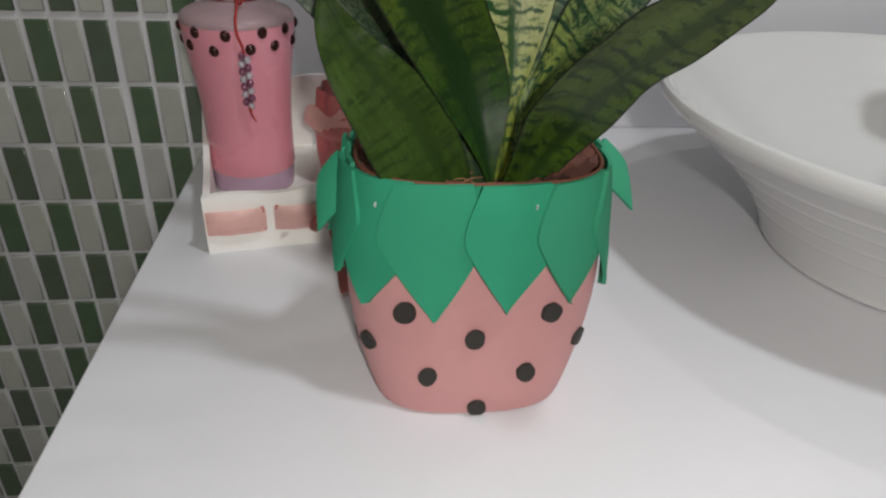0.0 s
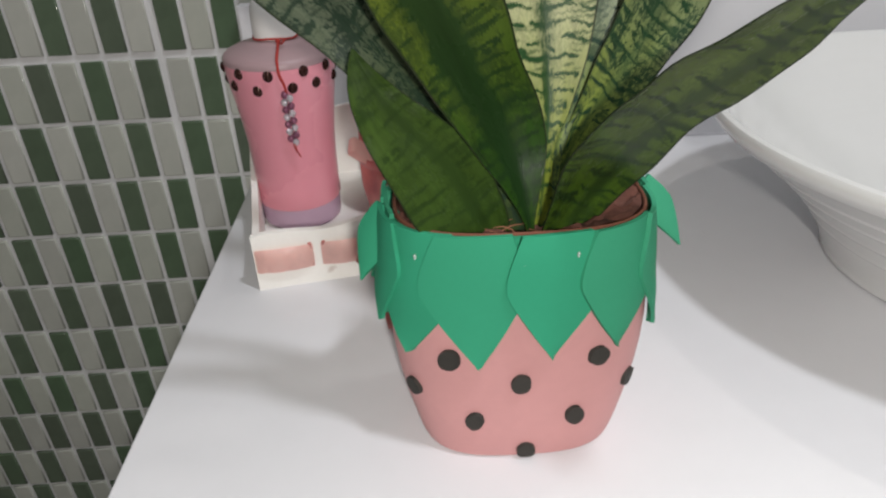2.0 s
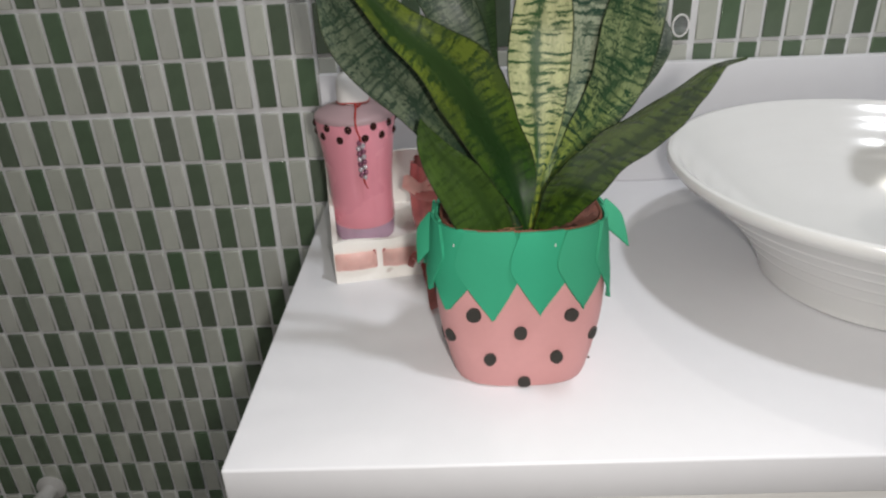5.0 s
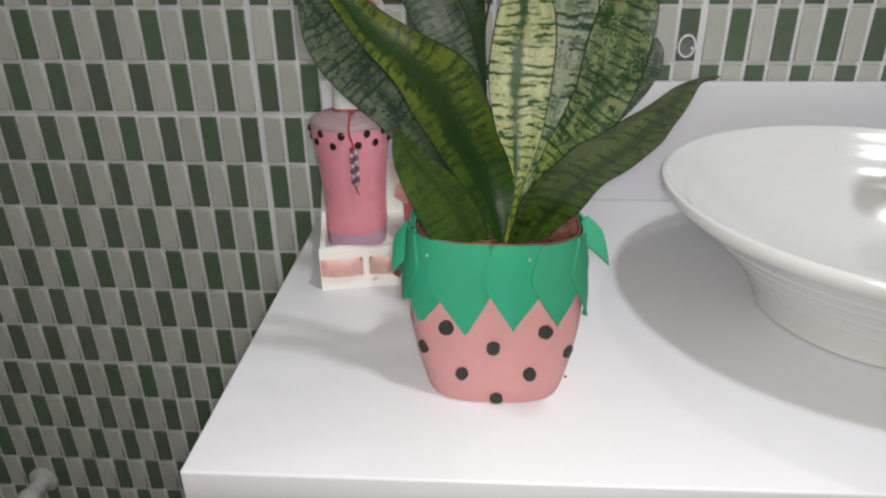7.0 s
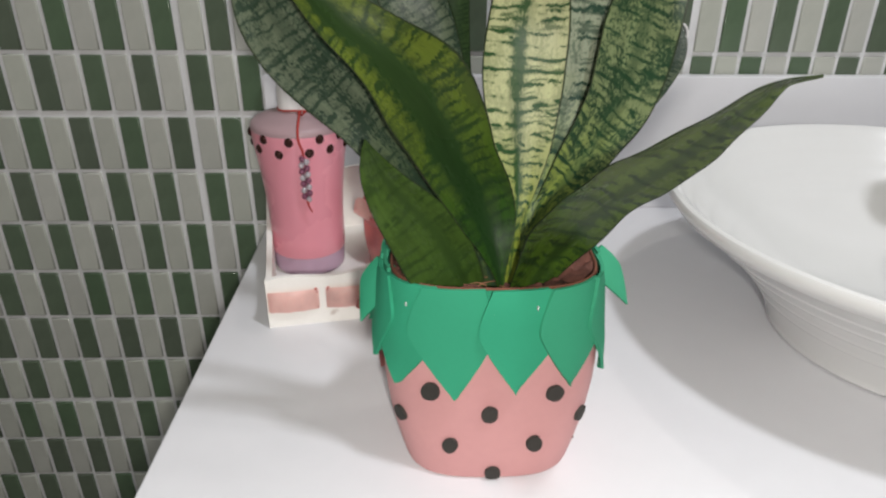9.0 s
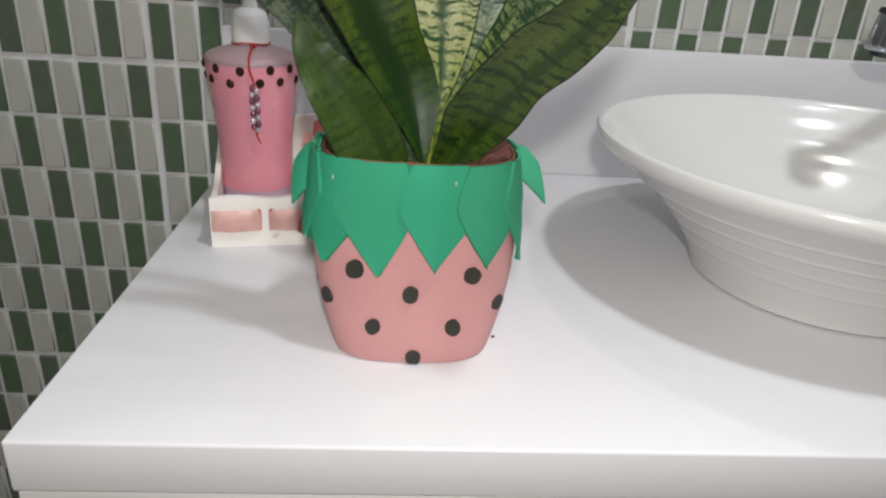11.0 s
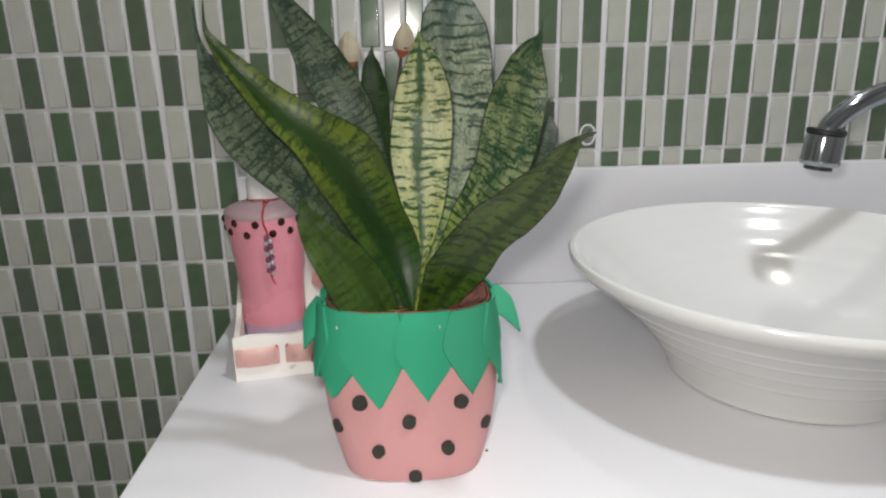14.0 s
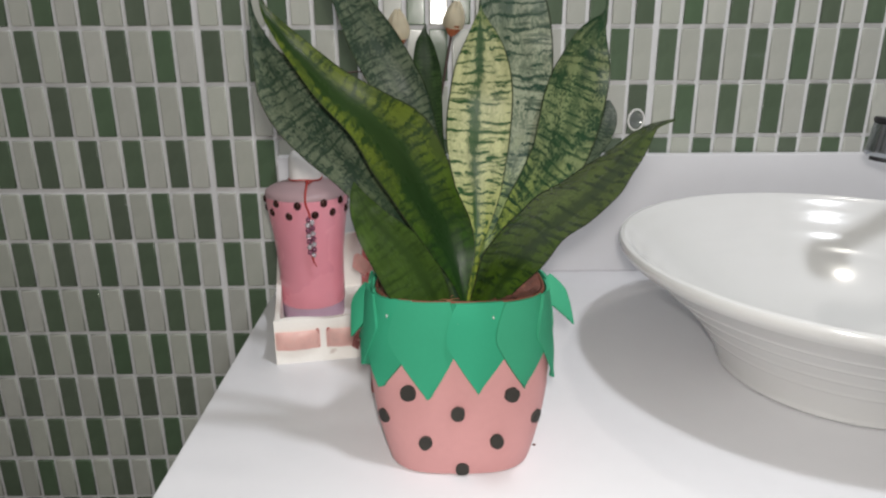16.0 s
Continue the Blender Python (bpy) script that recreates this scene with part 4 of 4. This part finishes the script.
VZ = COUNTER_Z + FLOOR_Z + 0.012
bud((-0.112, 0.504, VZ), (-0.0945, 0.455, 1.104), 1.15, M_PETAL, (0.01, 0, 0))
bud((-0.104, 0.498, VZ), (-0.0510, 0.472, 1.112), 1.1, M_PETAL, (0.004, 0.004, 0))
bud((-0.114, 0.498, VZ), (-0.158, 0.490, 1.061), 1.0, M_PETAL_PINK, (0.014, 0.010, 0.0))
bud((-0.110, 0.508, VZ), (-0.098, 0.500, 1.050), 1.0, M_PETAL, (-0.006, 0.004, 0))
reed = tagged(part("dried_reed", tube(bmesh.new(), [(-0.110, 0.492, VZ), (-0.104, 0.482, 1.00), (-0.112, 0.480, 1.090)], 0.0042, 10, 20, 0.8), M_STRAW), "tan dried reed standing in the vase", "dried stalk")
twig = tagged(part("wire_twig", tube(bmesh.new(), [(-0.108, 0.504, VZ), (-0.106, 0.506, 1.03), (-0.120, 0.494, 1.074), (-0.150, 0.490, 1.078)], 0.0008, 6, 30), M_STEM), "dark bent wire twig standing in the vase", "twig")

# ---- wall hook and valve ----
hook = thing("wall_hook", (0.1555, WALL_Y - 0.002, 1.017), "round clear plastic stick-on hook on the tiles", "hook")
hb = lathe(bmesh.new(), [(0.0090, 0.0), (0.0090, 0.0012), (0.0084, 0.0018), (0.0070, 0.0018), (0.0062, 0.0012), (0.002, 0.0012)], 36)
h1 = part("disc", hb, M_RING, hook)
h1.matrix_local = pose(0, 0, 0, 90, 0, 0)
hr = bmesh.new()
tube(hr, [(0.0086 * math.cos(a), -0.0026, 0.0112 * math.sin(a)) for a in [2 * math.pi * i / 16 for i in range(17)]], 0.0010, 8, 48)
part("ring", hr, M_WHITE_PLASTIC, hook, "thin white ring")

valve = thing("angle_valve", (-0.724, WALL_Y - 0.0005, 0.368), "white plastic water valve on the tiled wall", "valve")
# White plastic drawn in the darker wall colour, which holds the weak light there.
vb = part("body", lathe(bmesh.new(), [(0.022, 0.0), (0.022, 0.004), (0.012, 0.008), (0.011, 0.020), (0.013, 0.022), (0.013, 0.030), (0.008, 0.032)], 28), M_WALL, valve)
vb.matrix_local = pose(0, 0, 0, 90, 0, 0)
part("handle", ball(bmesh.new(), (0, -0.040, 0.002), 0.016, 0.8, 20, 12), M_WALL, valve)

crumb = tagged(part("soil_crumb", ball(bmesh.new(), (0.0005, 0.2735, COUNTER_Z + 0.0007), 0.0011, 0.7, 8, 6), M_SOIL), "tiny dark crumb of soil on the white worktop", "crumb")

# ---- mosaic tiles ----
COL, ROW, GAP = 0.0242, 0.0582, 0.0046
SHEET_X, SHEET_Z, WIDE, WIDE_Z = -0.3170, 0.9391, 0.0033, 0.0024


def tile_verts(x, z, w, h):
    """A pillowed tile: rim at the back, chamfer, flat face."""
    y0, y1, y2, y3 = WALL_Y + 0.0014, WALL_Y - 0.0009, WALL_Y - 0.0014, WALL_Y - 0.0016
    out = []
    for y, k in ((y0, 0.0), (y1, 0.0001), (y2, 0.0004), (y3, 0.0011), (y3, 0.0015)):
        out += [(x - w / 2 + k, y, z - h / 2 + k), (x + w / 2 - k, y, z - h / 2 + k), (x + w / 2 - k, y, z + h / 2 - k), (x - w / 2 + k, y, z + h / 2 - k)]
    return out


TILE_FACES = [(k + a, k + b, k + b + 4, k + a + 4) for k in (0, 4, 8, 12) for a, b in ((0, 1), (1, 2), (2, 3), (3, 0))] + [(16, 17, 18, 19)]


def tile_mesh(material):
    me = bpy.data.meshes.new("tile")
    me.from_pydata([(x, y - WALL_Y, z) for x, y, z in tile_verts(0, 0, COL - GAP, ROW - GAP)], [], TILE_FACES)
    me.materials.append(material)
    me.shade_smooth()
    return me


tiles = {True: tile_mesh(M_TILE_DARK), False: tile_mesh(M_TILE_LIGHT)}
rest = {True: ([], []), False: ([], [])}
rnd = random.Random(11)
for row in range(-16, 10):
    for col in range(-34, 44):
        x = SHEET_X + WIDE / 2 + col * COL + COL / 2 + (col // 20) * WIDE
        z = SHEET_Z + WIDE_Z / 2 + row * ROW + ROW / 2 + (row // 6) * WIDE_Z
        if not (X0 + 0.02 < x < X1 - 0.02 and z < CEILING):
            continue
        if x > LEFT - 0.01 and z < COUNTER_Z - 0.02:
            continue
        dark = (row + col) % 2 == 0
        x += rnd.uniform(-0.0004, 0.0004)
        z += rnd.uniform(-0.0003, 0.0003)
        if -6 <= row <= 4 and -10 <= col <= 29 and not (row < 0 and col > 3):
            ob = new("tile", tiles[dark])
            ob.location = (x, WALL_Y, z)
            ob.rotation_euler = (rnd.uniform(-0.006, 0.006), rnd.uniform(-0.006, 0.006), rnd.uniform(-0.012, 0.012))
            ob.parent = wall_back
        else:
            vs, fs = rest[dark]
            k = len(vs)
            vs += tile_verts(x, z, COL - GAP, ROW - GAP)
            fs += [tuple(k + i for i in f) for f in TILE_FACES]
for dark, (vs, fs) in rest.items():
    me = bpy.data.meshes.new("tiles_far")
    me.from_pydata(vs, [], fs)
    me.materials.append(M_TILE_DARK_I if dark else M_TILE_LIGHT_I)
    me.shade_smooth()
    ob = new("mosaic_rest", me)
    ob.parent = wall_back
    tagged(ob, "green mosaic tiles further off" if dark else "pale mosaic tiles further off", kind="stuff")
